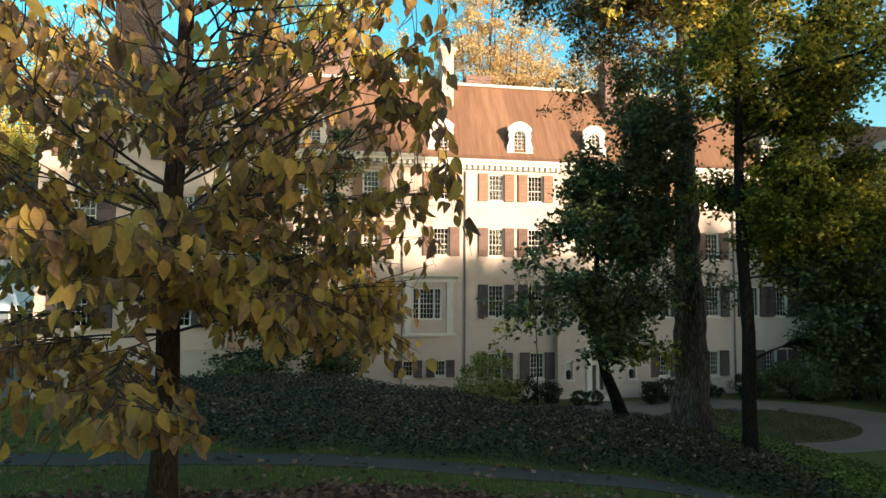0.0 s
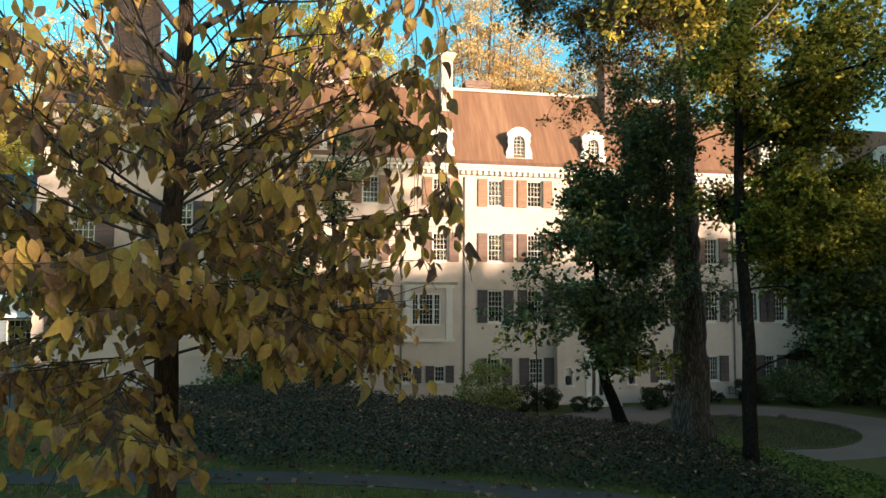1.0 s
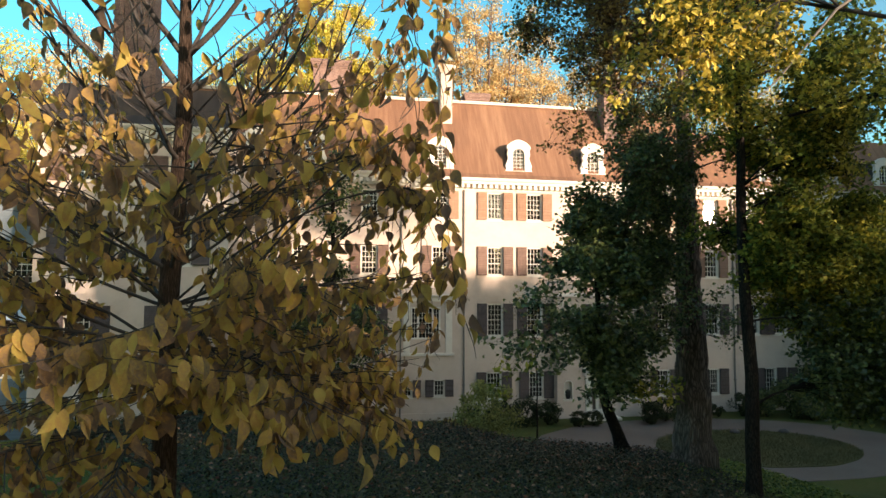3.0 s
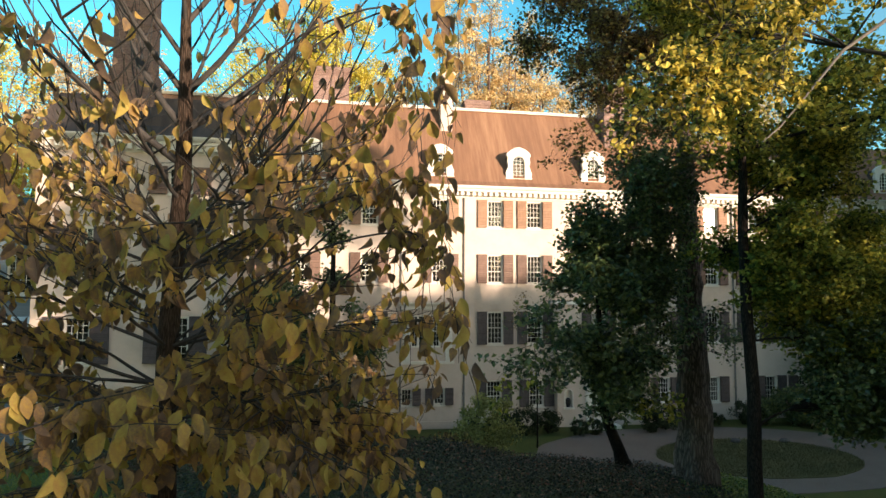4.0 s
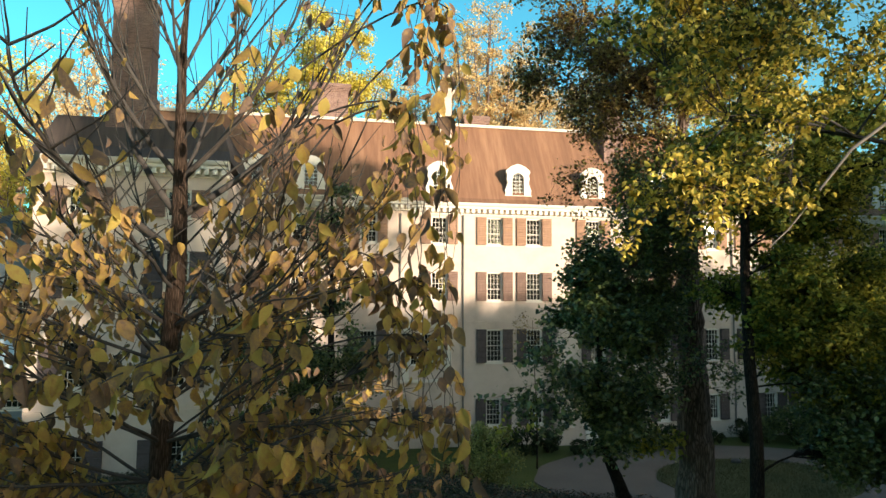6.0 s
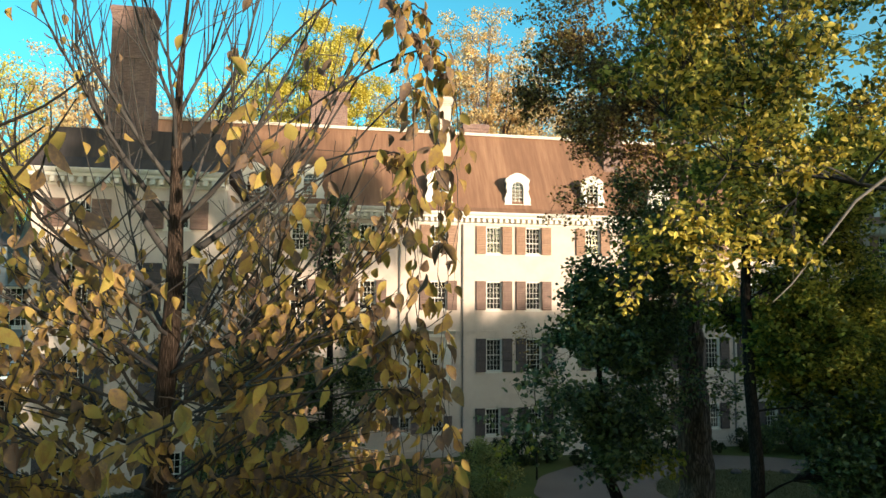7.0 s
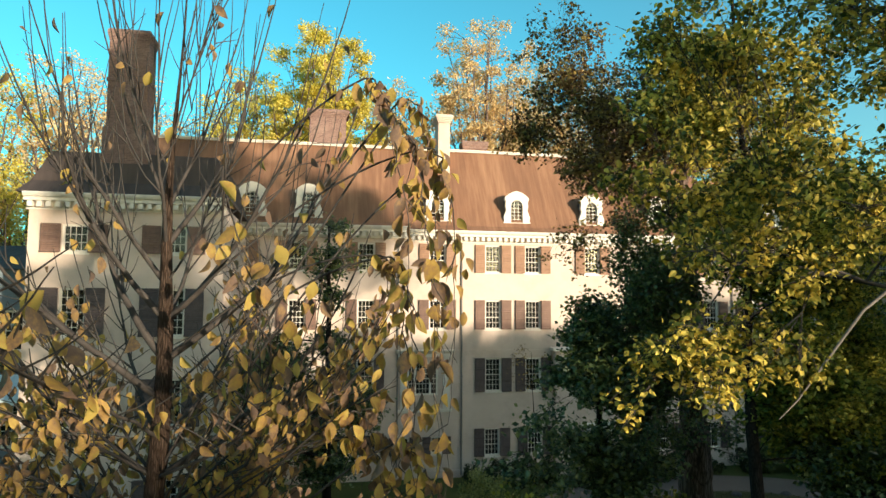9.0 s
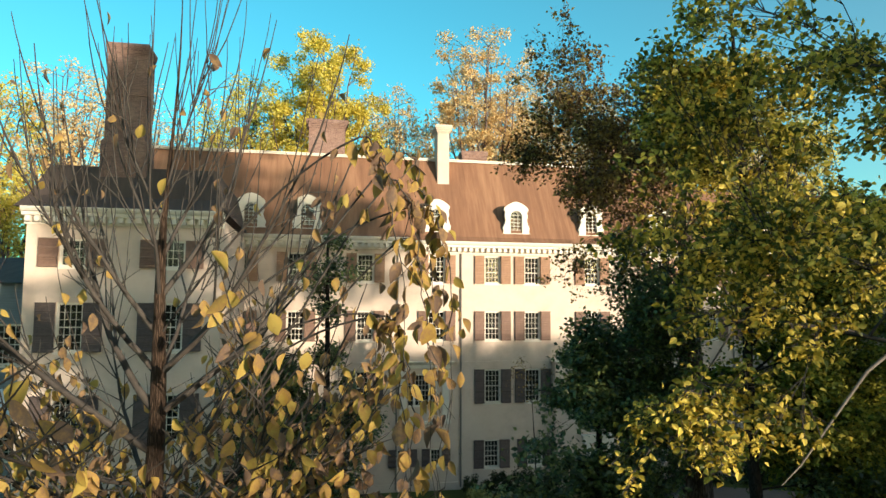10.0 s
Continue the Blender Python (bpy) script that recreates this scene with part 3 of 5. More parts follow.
roof_block(house, -12.2, 28.5, [(YF - 0.5, 10.62), (YF - 0.05, 10.95), (YF + 3.1, 16.4), (49.0, 16.4), (52.9, 10.62)], M_ROOF, label="steep brown shingle roof streaked with weather", hip0=0.3, hip1=0.45)
roof_block(house, 26.0, 48.3, [(YF - 0.51, 10.61), (YF - 0.06, 10.94), (YF + 2.4, 15.0), (49.0, 15.0), (52.9, 10.61)], M_ROOF, label="steep brown shingle roof of the far wing", hip0=0.2, hip1=0.3)
bm = bmesh.new()
box(bm, -10.4, 25.9, YF + 2.98, YF + 3.25, 16.4, 16.52)
box(bm, -10.42, 25.92, YF + 2.9, YF + 3.3, 16.49, 16.56)
part("ridge_flashing", bm, M_TRIM, house)
for dx in (-3.97, -0.64, 7.4, 12.6, 17.75, 22.6, 31.0, 36.0, 40.3):
    dormer(house, dx, YF + 0.22, 10.92)
chimney(house, 8.15, YF + 2.75, 13.2, 18.7, 0.78, 1.3, M_STUCCO, "tall narrow stuccoed chimney")
chimney(house, 0.47, YF + 3.9, 15, 18.95, 2.4, 1.2, M_BRICK, "wide brick chimney stack")
chimney(house, 10.65, YF + 4.1, 16, 17.4, 1.7, 0.9, M_BRICK, "low pale brick chimney on the roof deck", stepped=False)
chimney(house, 20.0, YF + 2.3, 12.5, 18.4, 1.4, 1.2, M_BRICK, "orange brick chimney stack")

# entrance bay, standing a little forward
porch = thing("entrance_porch", (0, 0, 0), "cream stucco entrance bay with two niches and a white door", "porch")
PY = 39.3
bm = bmesh.new()
wall_front(bm, 14.85, 21.2, FLAT - 0.1, 3.1, PY, 0.3, [(15.35, 15.83, -3.38, -2.31), (17.1, 18.1, FLAT, -2.25), (19.65, 20.13, -3.38, -2.31), (17.15, 18.15, 0.63, 2.61)])
box(bm, 14.85, 15.15, PY + 0.3, YF - 0.08, FLAT - 0.1, 3.1)
box(bm, 20.9, 21.2, PY + 0.3, YF - 0.08, FLAT - 0.1, 3.1)
part("wall", bm, M_STUCCO, porch)
put_window(porch, 17.65, 0.63, 1.0, 1.98, 4, 6, PY)
bm = bmesh.new()
extrude_x(bm, [(PY - 0.16, 3.1), (YF - 0.06, 3.1), (YF - 0.06, 3.3), (PY - 0.1, 3.24)], 14.7, 21.35)
part("roof", bm, M_TRIM, porch)
for nx in (15.59, 19.89):
    bm = bmesh.new()
    ring = [(-0.24, -3.38)] + [(-0.24 * math.cos(a), -2.52 + 0.24 * math.sin(a)) for a in [math.pi * i / 10 for i in range(11)]] + [(0.24, -3.38)]
    big = [(-0.31, -3.38)] + [(-0.31 * math.cos(a), -2.52 + 0.31 * math.sin(a)) for a in [math.pi * i / 10 for i in range(11)]] + [(0.31, -3.38)]
    n = len(ring)
    a0 = [bm.verts.new((nx + x, PY - 0.04, z)) for x, z in big]
    b0 = [bm.verts.new((nx + x, PY - 0.04, z)) for x, z in ring]
    c0 = [bm.verts.new((nx + x * 0.9, PY + 0.26, z)) for x, z in ring]
    d0 = [bm.verts.new((nx + x, PY - 0.001, z)) for x, z in big]
    for i in range(n - 1):
        bm.faces.new((a0[i], a0[i + 1], b0[i + 1], b0[i]))
        bm.faces.new((b0[i], b0[i + 1], c0[i + 1], c0[i]))
        bm.faces.new((d0[i + 1], a0[i + 1], a0[i], d0[i]))
    bm.faces.new(c0)
    nic = part("niche", bm, M_TRIM, porch, "arched white niche in the wall")
    bm = bmesh.new()
    box(bm, nx - 0.36, nx + 0.36, PY - 0.14, PY + 0.05, -3.5, -3.385)
    part("niche_sill", bm, M_TRIM, nic)
    bm = bmesh.new()
    bmesh.ops.create_cone(bm, cap_ends=True, segments=14, radius1=0.10, radius2=0.17, depth=0.3, matrix=Matrix.Translation((nx, PY + 0.09, -3.23)))
    bmesh.ops.create_icosphere(bm, subdivisions=2, radius=0.17, matrix=Matrix.Translation((nx, PY + 0.09, -2.96)))
    part("urn", bm, M_DARK, nic, "dark urn standing in the niche")
bm = bmesh.new()
for a, b in ((16.72, 17.08), (18.12, 18.48)):
    box(bm, a, b, PY - 0.14, PY - 0.002, FLAT, -1.95)
box(bm, 16.6, 18.6, PY - 0.2, PY - 0.002, -1.95, -1.55)
extrude_x(bm, [(PY - 0.002, -1.55), (PY - 0.34, -1.5), (PY - 0.34, -1.42), (PY - 0.002, -1.42)], 16.5, 18.7)
part("door_surround", bm, M_TRIM, porch, "white pilastered door surround")
bm = bmesh.new()
wall_front(bm, 17.1, 18.1, FLAT, -2.26, PY + 0.14, 0.06, [(17.22, 17.5, FLAT + 0.5, -2.5), (17.7, 17.98, FLAT + 0.5, -2.5)])
door = part("door", bm, M_TRIM, porch, "white entrance door with tall dark panes")
bm = bmesh.new()
box(bm, 17.2, 18.0, PY + 0.17, PY + 0.176, FLAT + 0.45, -2.45)
part("pane", bm, M_GLASS, door)
bm = bmesh.new()
box(bm, 16.5, 18.7, PY - 1.1, PY - 0.145, FLAT - 0.1, FLAT + 0.16)
part("step", bm, M_TRIM, porch)

# left wing, standing forward
wing = thing("house_wing", (0, 0, 0), "cream stucco house wing with dark roof and huge brick chimney", "house")
WY = 30.8
bm = bmesh.new()
WX0, WX1 = -12.4, -4.2
wh, ww = [], []
for cx in (-10.5, -6.36):
    for z0, h, c, r in ((-3.4, 1.7, 4, 5), (0.55, 2.1, 4, 6), (4.5, 2.15, 4, 6), (8.2, 1.26, 4, 3)):
        w = 1.1
        wh.append((cx - w / 2, cx + w / 2, z0, z0 + h))
        ww.append((cx, z0, w, h, c, r))
wall_front(bm, WX0, WX1, FLAT - 0.2, 10.45, WY, 0.4, wh)
box(bm, WX0, WX0 + 0.4, WY + 0.4, YF - 0.13, FLAT - 0.2, 10.45)
box(bm, WX1 - 0.4, WX1, WY + 0.4, YF - 0.13, FLAT - 0.2, 10.45)
part("wall", bm, M_STUCCO, wing)
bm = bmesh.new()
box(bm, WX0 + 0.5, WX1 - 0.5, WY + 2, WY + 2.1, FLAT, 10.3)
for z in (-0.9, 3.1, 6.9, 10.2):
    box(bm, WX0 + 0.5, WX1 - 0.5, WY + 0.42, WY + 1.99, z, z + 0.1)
part("dark_room_sheets", bm, M_DARK, wing)
for cx, z0, w, h, c, r in ww:
    put_window(wing, cx, z0, w, h, c, r, WY, 0.78, 0.78)
bm = bmesh.new()
box(bm, WX0, WX1, WY - 0.05, WY - 0.002, -0.55, -0.4)
part("string_course", bm, M_STUCCO, wing)
cornice(wing, WX0 - 0.1, WX1 + 0.04, WY, 10.68)
roof_block(wing, WX0 - 0.4, WX1 + 0.12, [(WY - 0.5, 10.78), (WY + 0.3, 11.4), (WY + 0.75, 12.85), (YF - 0.6, 12.85), (YF - 0.6, 10.78)], M_SLATE, label="dark weathered mansard roof with a flat top", hip0=0.45, hip1=0.3)
chimney(wing, -8.78, WY + 1.25, 10.6, 18.7, 1.74, 1.3, M_BRICK, "huge tall brick chimney with a shouldered base", shoulder=0.14, corbel=0.022)

# low grey wing beyond
annex = thing("annex", (0, 0, 0), "blue-grey clapboard annex with a pale awning", "building")
bm = bmesh.new()
AY = 35.0
AW = [(-17.2, 3.6), (-17.2, -0.9), (-20.6, 3.6), (-20.6, -0.9), (-14.6, 3.6), (-14.6, -0.9)]
wall_front(bm, -30, -12.45, FLAT - 0.2, 7.6, AY, 0.3, [(cx - 0.6, cx + 0.6, z0, z0 + 2.0) for cx, z0 in AW])
box(bm, -30, -29.7, AY + 0.3, 46, FLAT - 0.2, 7.6)
part("wall", bm, M_CLAP, annex)
bm = bmesh.new()
for i in range(62):
    z = FLAT + i * 0.195
    if not any(z0 - 0.3 < z < z0 + 2.1 for _, z0 in AW):
        box(bm, -30, -12.45, AY - 0.02, AY - 0.001, z, z + 0.17)
b = part("clapboard_siding", bm, M_CLAP, annex)
tagged(b, kind="stuff")
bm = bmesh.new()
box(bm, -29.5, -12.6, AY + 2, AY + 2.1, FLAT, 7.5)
part("dark_room_sheets", bm, M_DARK, annex)
for cx, z0 in AW:
    put_window(annex, cx, z0, 1.2, 2.0, 4, 6, AY, 0, 0)
roof_block(annex, -30.2, -12.45, [(AY - 0.4, 7.6), (41, 9.2), (46, 7.6)], M_SLATE)
bm = bmesh.new()
extrude_x(bm, [(AY - 0.03, 2.5), (AY - 1.5, 1.5), (AY - 1.5, 1.22), (AY - 1.46, 1.22), (AY - 1.46, 1.47), (AY - 0.03, 2.44)], -17.6, -13.5)
part("awning", bm, M_AWNING, annex, "pale blue-white canvas awning")


# ---- trees ----
def tube(verts, faces, pts, radii, seg):
    """A tapered tube along pts, added to lists."""
    base = len(verts)
    prev = None
    for i, p in enumerate(pts):
        d = (pts[min(i + 1, len(pts) - 1)] - pts[max(i - 1, 0)]).normalized()
        a = d.orthogonal().normalized() if prev is None else (prev - d * prev.dot(d)).normalized()
        prev = a
        b = d.cross(a)
        for k in range(seg):
            t = 2 * math.pi * k / seg
            q = p + (a * math.cos(t) + b * math.sin(t)) * radii[i]
            verts.append((q.x, q.y, q.z))
    for i in range(len(pts) - 1):
        for k in range(seg):
            j = (k + 1) % seg
            faces.append((base + i * seg + k, base + i * seg + j, base + (i + 1) * seg + j, base + (i + 1) * seg + k))


LEAF_PTS = [(0.0, 0.0), (0.16, 0.12), (0.30, 0.32), (0.33, 0.52), (0.22, 0.75), (0.07, 0.93), (0.0, 1.0)]


def leaf_geo(verts, faces, p, out, nrm, size, fold=0.12, simple=False, width=1.0):
    """A pointed oval leaf from p along out, curled and folded along its midrib."""
    side = out.cross(nrm).normalized()
    b = len(verts)
    if simple:
        for s, t, w in ((0, 0, 0), (0.34, 0.5, 1), (0, 1, 0), (-0.34, 0.5, 1)):
            q = p + side * (s * size * width) + out * (t * size) + nrm * (fold * size * w)
            verts.append((q.x, q.y, q.z))
        faces.append((b, b + 1, b + 2))
        faces.append((b, b + 2, b + 3))
        return
    for s, t in LEAF_PTS:
        droop = -0.25 * t * t
        mid = p + out * (t * size) + nrm * (droop * size)
        if s == 0.0:
            verts.append(tuple(mid))
        else:
            up = nrm * (fold * size * s / 0.33)
            verts.append(tuple(mid + side * (s * size * width) + up))
            verts.append(tuple(mid))
            verts.append(tuple(mid - side * (s * size * width) + up))
    # rows: tip0, then 5 triples, then tip
    rows = [(b,)] + [(b + 1 + 3 * i, b + 2 + 3 * i, b + 3 + 3 * i) for i in range(5)] + [(b + 16,)]
    faces.append((rows[0][0], rows[1][0], rows[1][1]))
    faces.append((rows[0][0], rows[1][1], rows[1][2]))
    for r, s in zip(rows[1:5], rows[2:6]):
        faces.append((r[0], s[0], s[1], r[1]))
        faces.append((r[1], s[1], s[2], r[2]))
    faces.append((rows[5][0], rows[6][0], rows[5][1]))
    faces.append((rows[5][1], rows[6][0], rows[5][2]))


def ridged(verts, faces, pts, radii, seg, seed, ridges, deep):
    """A trunk along pts whose surface swells into uneven upright ridges and buttresses."""
    b0 = len(verts)
    tube(verts, faces, pts, radii, seg)
    for i, p in enumerate(pts):
        for k in range(seg):
            t = 2 * math.pi * k / seg
            q = Vector(verts[b0 + i * seg + k]) - p
            foot = max(0.0, 1 - (p.z - pts[0].z) / 1.2)
            w = deep * (noise.noise(Vector((math.cos(t) * ridges, math.sin(t) * ridges, p.z * 0.5 + seed))) + 0.5 * noise.noise(Vector((math.cos(t) * ridges * 2.5, math.sin(t) * ridges * 2.5, p.z + seed))))
            w += 0.16 * foot * foot * math.sin(5 * t + seed)
            q = p + q * (1 + w)
            verts[b0 + i * seg + k] = (q.x, q.y, q.z)


def rand_dir(rng, flat=1.0):
    while True:
        v = Vector((rng.uniform(-1, 1), rng.uniform(-1, 1), rng.uniform(-1, 1)))
        if 0.05 < v.length < 1:
            v.z *= flat
            return v.normalized()


def limb_line(rng, st, c, sag=0.12, n=6):
    mid = st.lerp(c, 0.5) + Vector((rng.uniform(-.2, .2), rng.uniform(-.2, .2), sag)) * (c - st).length
    return [st * (1 - t) ** 2 + mid * (2 * t * (1 - t)) + c * t * t for t in [k / n for k in range(n + 1)]]


def clump_tree(name, base, trunk_pts, trunk_r, clumps, n_leaf, leaf_size, bark, label, seed=1, seg=10, limb_k=1.0, hollow=0.3, droop=0.3, split=True, group="", simple=True, top_thin=0.2, flare=1.35):
    """A tree: a tapered trunk along trunk_pts, a limb out to each clump, twigs in the clumps, and leaves round the twigs.
    clumps: centre, radii (x, y, z), leaf material, density."""
    rng = random.Random(seed)
    root = thing(name, base, label, "tree", group)
    B = Vector(base)
    verts, faces = [], []
    pts = [Vector(p) - B for p in trunk_pts]
    fine = []
    for a, b in zip(pts, pts[1:]):
        n = max(2, int((b - a).length / (0.3 if seg > 20 else 0.6)))
        fine += [a.lerp(b, i / n) + Vector((rng.uniform(-1, 1), rng.uniform(-1, 1), 0)) * trunk_r * 0.10 for i in range(n)]
    fine.append(pts[-1])
    total = len(fine) - 1
    rad = [trunk_r * (1 - (1 - top_thin) * i / total) for i in range(total + 1)]
    for i in range(total + 1):
        rad[i] *= 1 + (flare - 1) * max(0.0, 1 - (fine[i].z - fine[0].z) / (trunk_r * 3.2)) ** 1.6
    if seg > 20:
        ridged(verts, faces, fine, rad, seg, seed, 2.2, 0.13)
    else:
        tube(verts, faces, fine, rad, seg)
    part("trunk", mesh_from("trunk", verts, faces, bark, True), None, root)
    leaves = {}
    gv, gf, hubs = [], [], []
    weight = sum(c[1][0] * c[1][1] * c[1][2] * c[3] for c in clumps)
    for c, r, m, dens in clumps:
        c = Vector(c) - B
        cand = [q for q in fine[2:] if q.z < c.z + 0.1 * r[2]] or fine[2:4]
        st = min(cand, key=lambda q: (q - c).length)
        i0 = fine.index(st)
        thick = rad[i0] * 0.5
        for q, rq in hubs:
            if (q - c).length < 0.62 * (st - c).length and rq > 0.004:
                st, thick = q, rq * 0.8
        line = limb_line(rng, st, c)
        r0 = min(thick, (0.014 + 0.009 * (c - st).length) * limb_k)
        hubs.append((line[3], r0 * 0.6))
        hubs.append((c, r0 * 0.35))
        if split:
            gv, gf = [], []
        tube(gv, gf, line, [r0 * (1 - 0.75 * k / 6) for k in range(7)], 6)
        count = max(6, int(n_leaf * r[0] * r[1] * r[2] * dens / weight))
        n_tw = max(3, count // (13 if split else 26))
        lv, lf = leaves.setdefault(m.name, (m, [], []))[1:]
        for k in range(n_tw):
            d = rand_dir(rng)
            rr = hollow + (1 - hollow) * rng.random() ** 0.6
            e = c + Vector((d.x * r[0], d.y * r[1], d.z * r[2])) * rr
            s = line[rng.randint(3, 6)]
            m2 = s.lerp(e, 0.6) + Vector((0, 0, 0.06 * (e - s).length))
            tube(gv, gf, [s, m2, e], [r0 * 0.2 + 0.004, r0 * 0.10 + 0.003, 0.003], 3)
            for j in range(max(1, count // n_tw)):
                q = s.lerp(e, 1 - rng.random() * 0.45) + rand_dir(rng) * leaf_size * rng.uniform(0.2, 2.2)
                o = (rand_dir(rng, 0.6) + Vector((0, 0, -droop))).normalized()
                nn = rand_dir(rng) + Vector((0, 0, 0.7))
                nn = nn - o * nn.dot(o)
                if nn.length < 0.1:
                    continue
                leaf_geo(lv, lf, q, o, nn.normalized(), leaf_size * rng.uniform(0.6, 1.25), 0.14, simple, rng.uniform(0.85, 1.2))
        if split:
            part("limb", mesh_from("limb", gv, gf, bark, True), None, root)
    if not split:
        tagged(part("branchwork", mesh_from("branchwork", gv, gf, bark, True), None, root), kind="stuff")
    for m, lv, lf in leaves.values():
        tagged(part("crown", mesh_from("crown", lv, lf, m), None, root), kind="stuff")
    return root


def blob(rng, c, r, n, size, m, dens=1.0, flat=0.75):
    """n clumps spread through an uneven crown."""
    out = []
    for i in range(n):
        d = rand_dir(rng)
        k = rng.random() ** 0.45
        p = (c[0] + d.x * r[0] * k, c[1] + d.y * r[1] * k, c[2] + d.z * r[2] * k)
        s = size * rng.uniform(0.6, 1.3)
        out.append((p, (s, s, s * flat), m, dens))
    return out


rng = random.Random(5)
# leaning evergreen on the bank
cl = blob(rng, (7.75, 16.0, 3.7), (1.8, 1.6, 2.8), 36, 0.7, M_GREEN) + blob(rng, (7.7, 16.2, 1.1), (1.3, 1.0, 0.8), 9, 0.5, M_GREEN)
cl += blob(rng, (5.6, 15.4, 1.9), (1.3, 1.0, 0.9), 9, 0.5, M_GREEN, 0.26) + blob(rng, (4.7, 15.2, 1.3), (1.2, 0.8, 0.45), 7, 0.45, M_OLIVE, 0.2, 0.5) + blob(rng, (5.6, 15.4, 3.2), (1.0, 0.9, 1.0), 7, 0.5, M_GREEN, 0.3)
cl += blob(rng, (9.0, 16.4, 0.7), (0.9, 0.6, 0.5), 5, 0.45, M_OLIVE, 0.8)
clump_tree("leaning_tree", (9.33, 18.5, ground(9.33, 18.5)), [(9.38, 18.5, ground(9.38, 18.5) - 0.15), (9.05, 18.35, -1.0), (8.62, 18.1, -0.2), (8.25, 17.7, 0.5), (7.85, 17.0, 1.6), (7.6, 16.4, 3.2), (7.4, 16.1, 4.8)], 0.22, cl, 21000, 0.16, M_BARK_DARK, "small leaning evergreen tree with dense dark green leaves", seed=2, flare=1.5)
# old tree
cl = blob(rng, (7.9, 16.2, 11.0), (2.5, 1.8, 2.6), 34, 0.88, M_RUSSET, 0.9) + blob(rng, (8.0, 16.2, 8.2), (1.7, 1.2, 1.4), 9, 0.7, M_RUSSET, 0.45) + blob(rng, (9.2, 15.2, 6.6), (2.0, 1.4, 2.2), 22, 0.85, M_GREEN) + blob(rng, (10.9, 16.2, 10.5), (2.2, 1.8, 3.2), 22, 1.0, M_TURNING) + blob(rng, (6.5, 15.8, 13.2), (2.0, 1.2, 1.5), 16, 0.65, M_RUSSET, 0.38)
cl += blob(rng, (8.9, 16.0, 4.9), (1.15, 1.0, 1.9), 24, 0.65, M_GREEN) + blob(rng, (11.8, 17.0, 8.0), (0.7, 0.8, 1.3), 12, 0.55, M_TURNING) + blob(rng, (11.8, 17.1, 2.2), (0.5, 0.6, 0.9), 5, 0.4, M_GREEN, 0.5)
cl += blob(rng, (8.7, 15.2, 3.3), (1.2, 0.8, 1.3), 22, 0.5, M_GREEN) + blob(rng, (10.9, 15.6, 2.7), (0.6, 0.5, 0.8), 10, 0.38, M_GREEN, 0.8)
cl += blob(rng, (9.75, 16.3, 4.6), (0.7, 0.8, 1.8), 9, 0.5, M_GREEN, 0.7) + blob(rng, (6.2, 16.0, 7.6), (0.9, 0.9, 0.9), 6, 0.6, M_RUSSET, 0.25)
clump_tree("old_tree", (10.68, 16.85, ground(10.68, 16.85)), [(10.68, 16.85, ground(10.68, 16.85) - 0.15), (10.68, 16.85, 0.2), (10.6, 16.85, 4), (10.5, 16.8, 8), (10.3, 16.7, 12)], 0.53, cl, 64000, 0.11, M_BARK, "old tree with a thick ridged trunk and russet leaves", seed=3, seg=40, flare=1.4, top_thin=0.15)
# slender tree
cl = blob(rng, (10.5, 12.8, 4.9), (1.2, 1.5, 2.0), 16, 0.7, M_OLIVE) + blob(rng, (11.2, 12.6, 4.6), (0.9, 1.1, 1.4), 16, 0.6, M_OLIVE) + blob(rng, (11.9, 12.6, 2.2), (1.2, 1.0, 1.5), 20, 0.65, M_GREEN) + blob(rng, (11.4, 12.6, 3.4), (1.3, 0.8, 1.2), 14, 0.65, M_OLIVE) + blob(rng, (10.4, 12.2, 6.6), (2.0, 1.6, 1.4), 11, 0.7, M_TURNING, 0.7) + blob(rng, (9.6, 11.0, 8.6), (2.2, 1.6, 1.6), 11, 0.7, M_TURNING, 0.55)
cl += blob(rng, (12.4, 13.0, 4.4), (1.3, 1.0, 1.6), 18, 0.7, M_OLIVE) + blob(rng, (13.2, 13.0, 2.6), (1.2, 1.0, 1.4), 14, 0.7, M_GREEN) + blob(rng, (12.3, 12.6, 8.0), (1.2, 1.0, 1.1), 14, 0.6, M_OLIVE) + blob(rng, (10.8, 12.8, 6.4), (1.5, 1.0, 1.0), 14, 0.6, M_OLIVE) + blob(rng, (9.0, 12.6, 7.4), (1.0, 0.8, 0.9), 10, 0.5, M_OLIVE, 0.8) + blob(rng, (10.0, 12.4, 4.3), (0.55, 0.6, 1.4), 12, 0.42, M_OLIVE) + blob(rng, (8.9, 12.0, 11.2), (2.3, 1.6, 2.0), 26, 0.65, M_TURNING, 0.8) + blob(rng, (11.6, 12.4, 10.6), (1.6, 1.2, 2.2), 12, 0.6, M_OLIVE, 0.6)
cl += blob(rng, (10.4, 9.0, 7.4), (2.0, 1.6, 1.2), 10, 0.7, M_TURNING, 0.6) + blob(rng, (13.0, 12.8, 1.3), (1.3, 1.0, 0.9), 14, 0.65, M_GREEN) + blob(rng, (10.3, 12.5, 4.0), (0.9, 0.8, 1.1), 12, 0.55, M_OLIVE)
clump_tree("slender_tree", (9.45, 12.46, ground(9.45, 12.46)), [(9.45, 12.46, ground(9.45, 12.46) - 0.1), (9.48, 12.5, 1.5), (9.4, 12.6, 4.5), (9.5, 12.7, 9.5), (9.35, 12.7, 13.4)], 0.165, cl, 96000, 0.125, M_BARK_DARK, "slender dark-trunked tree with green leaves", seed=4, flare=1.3)
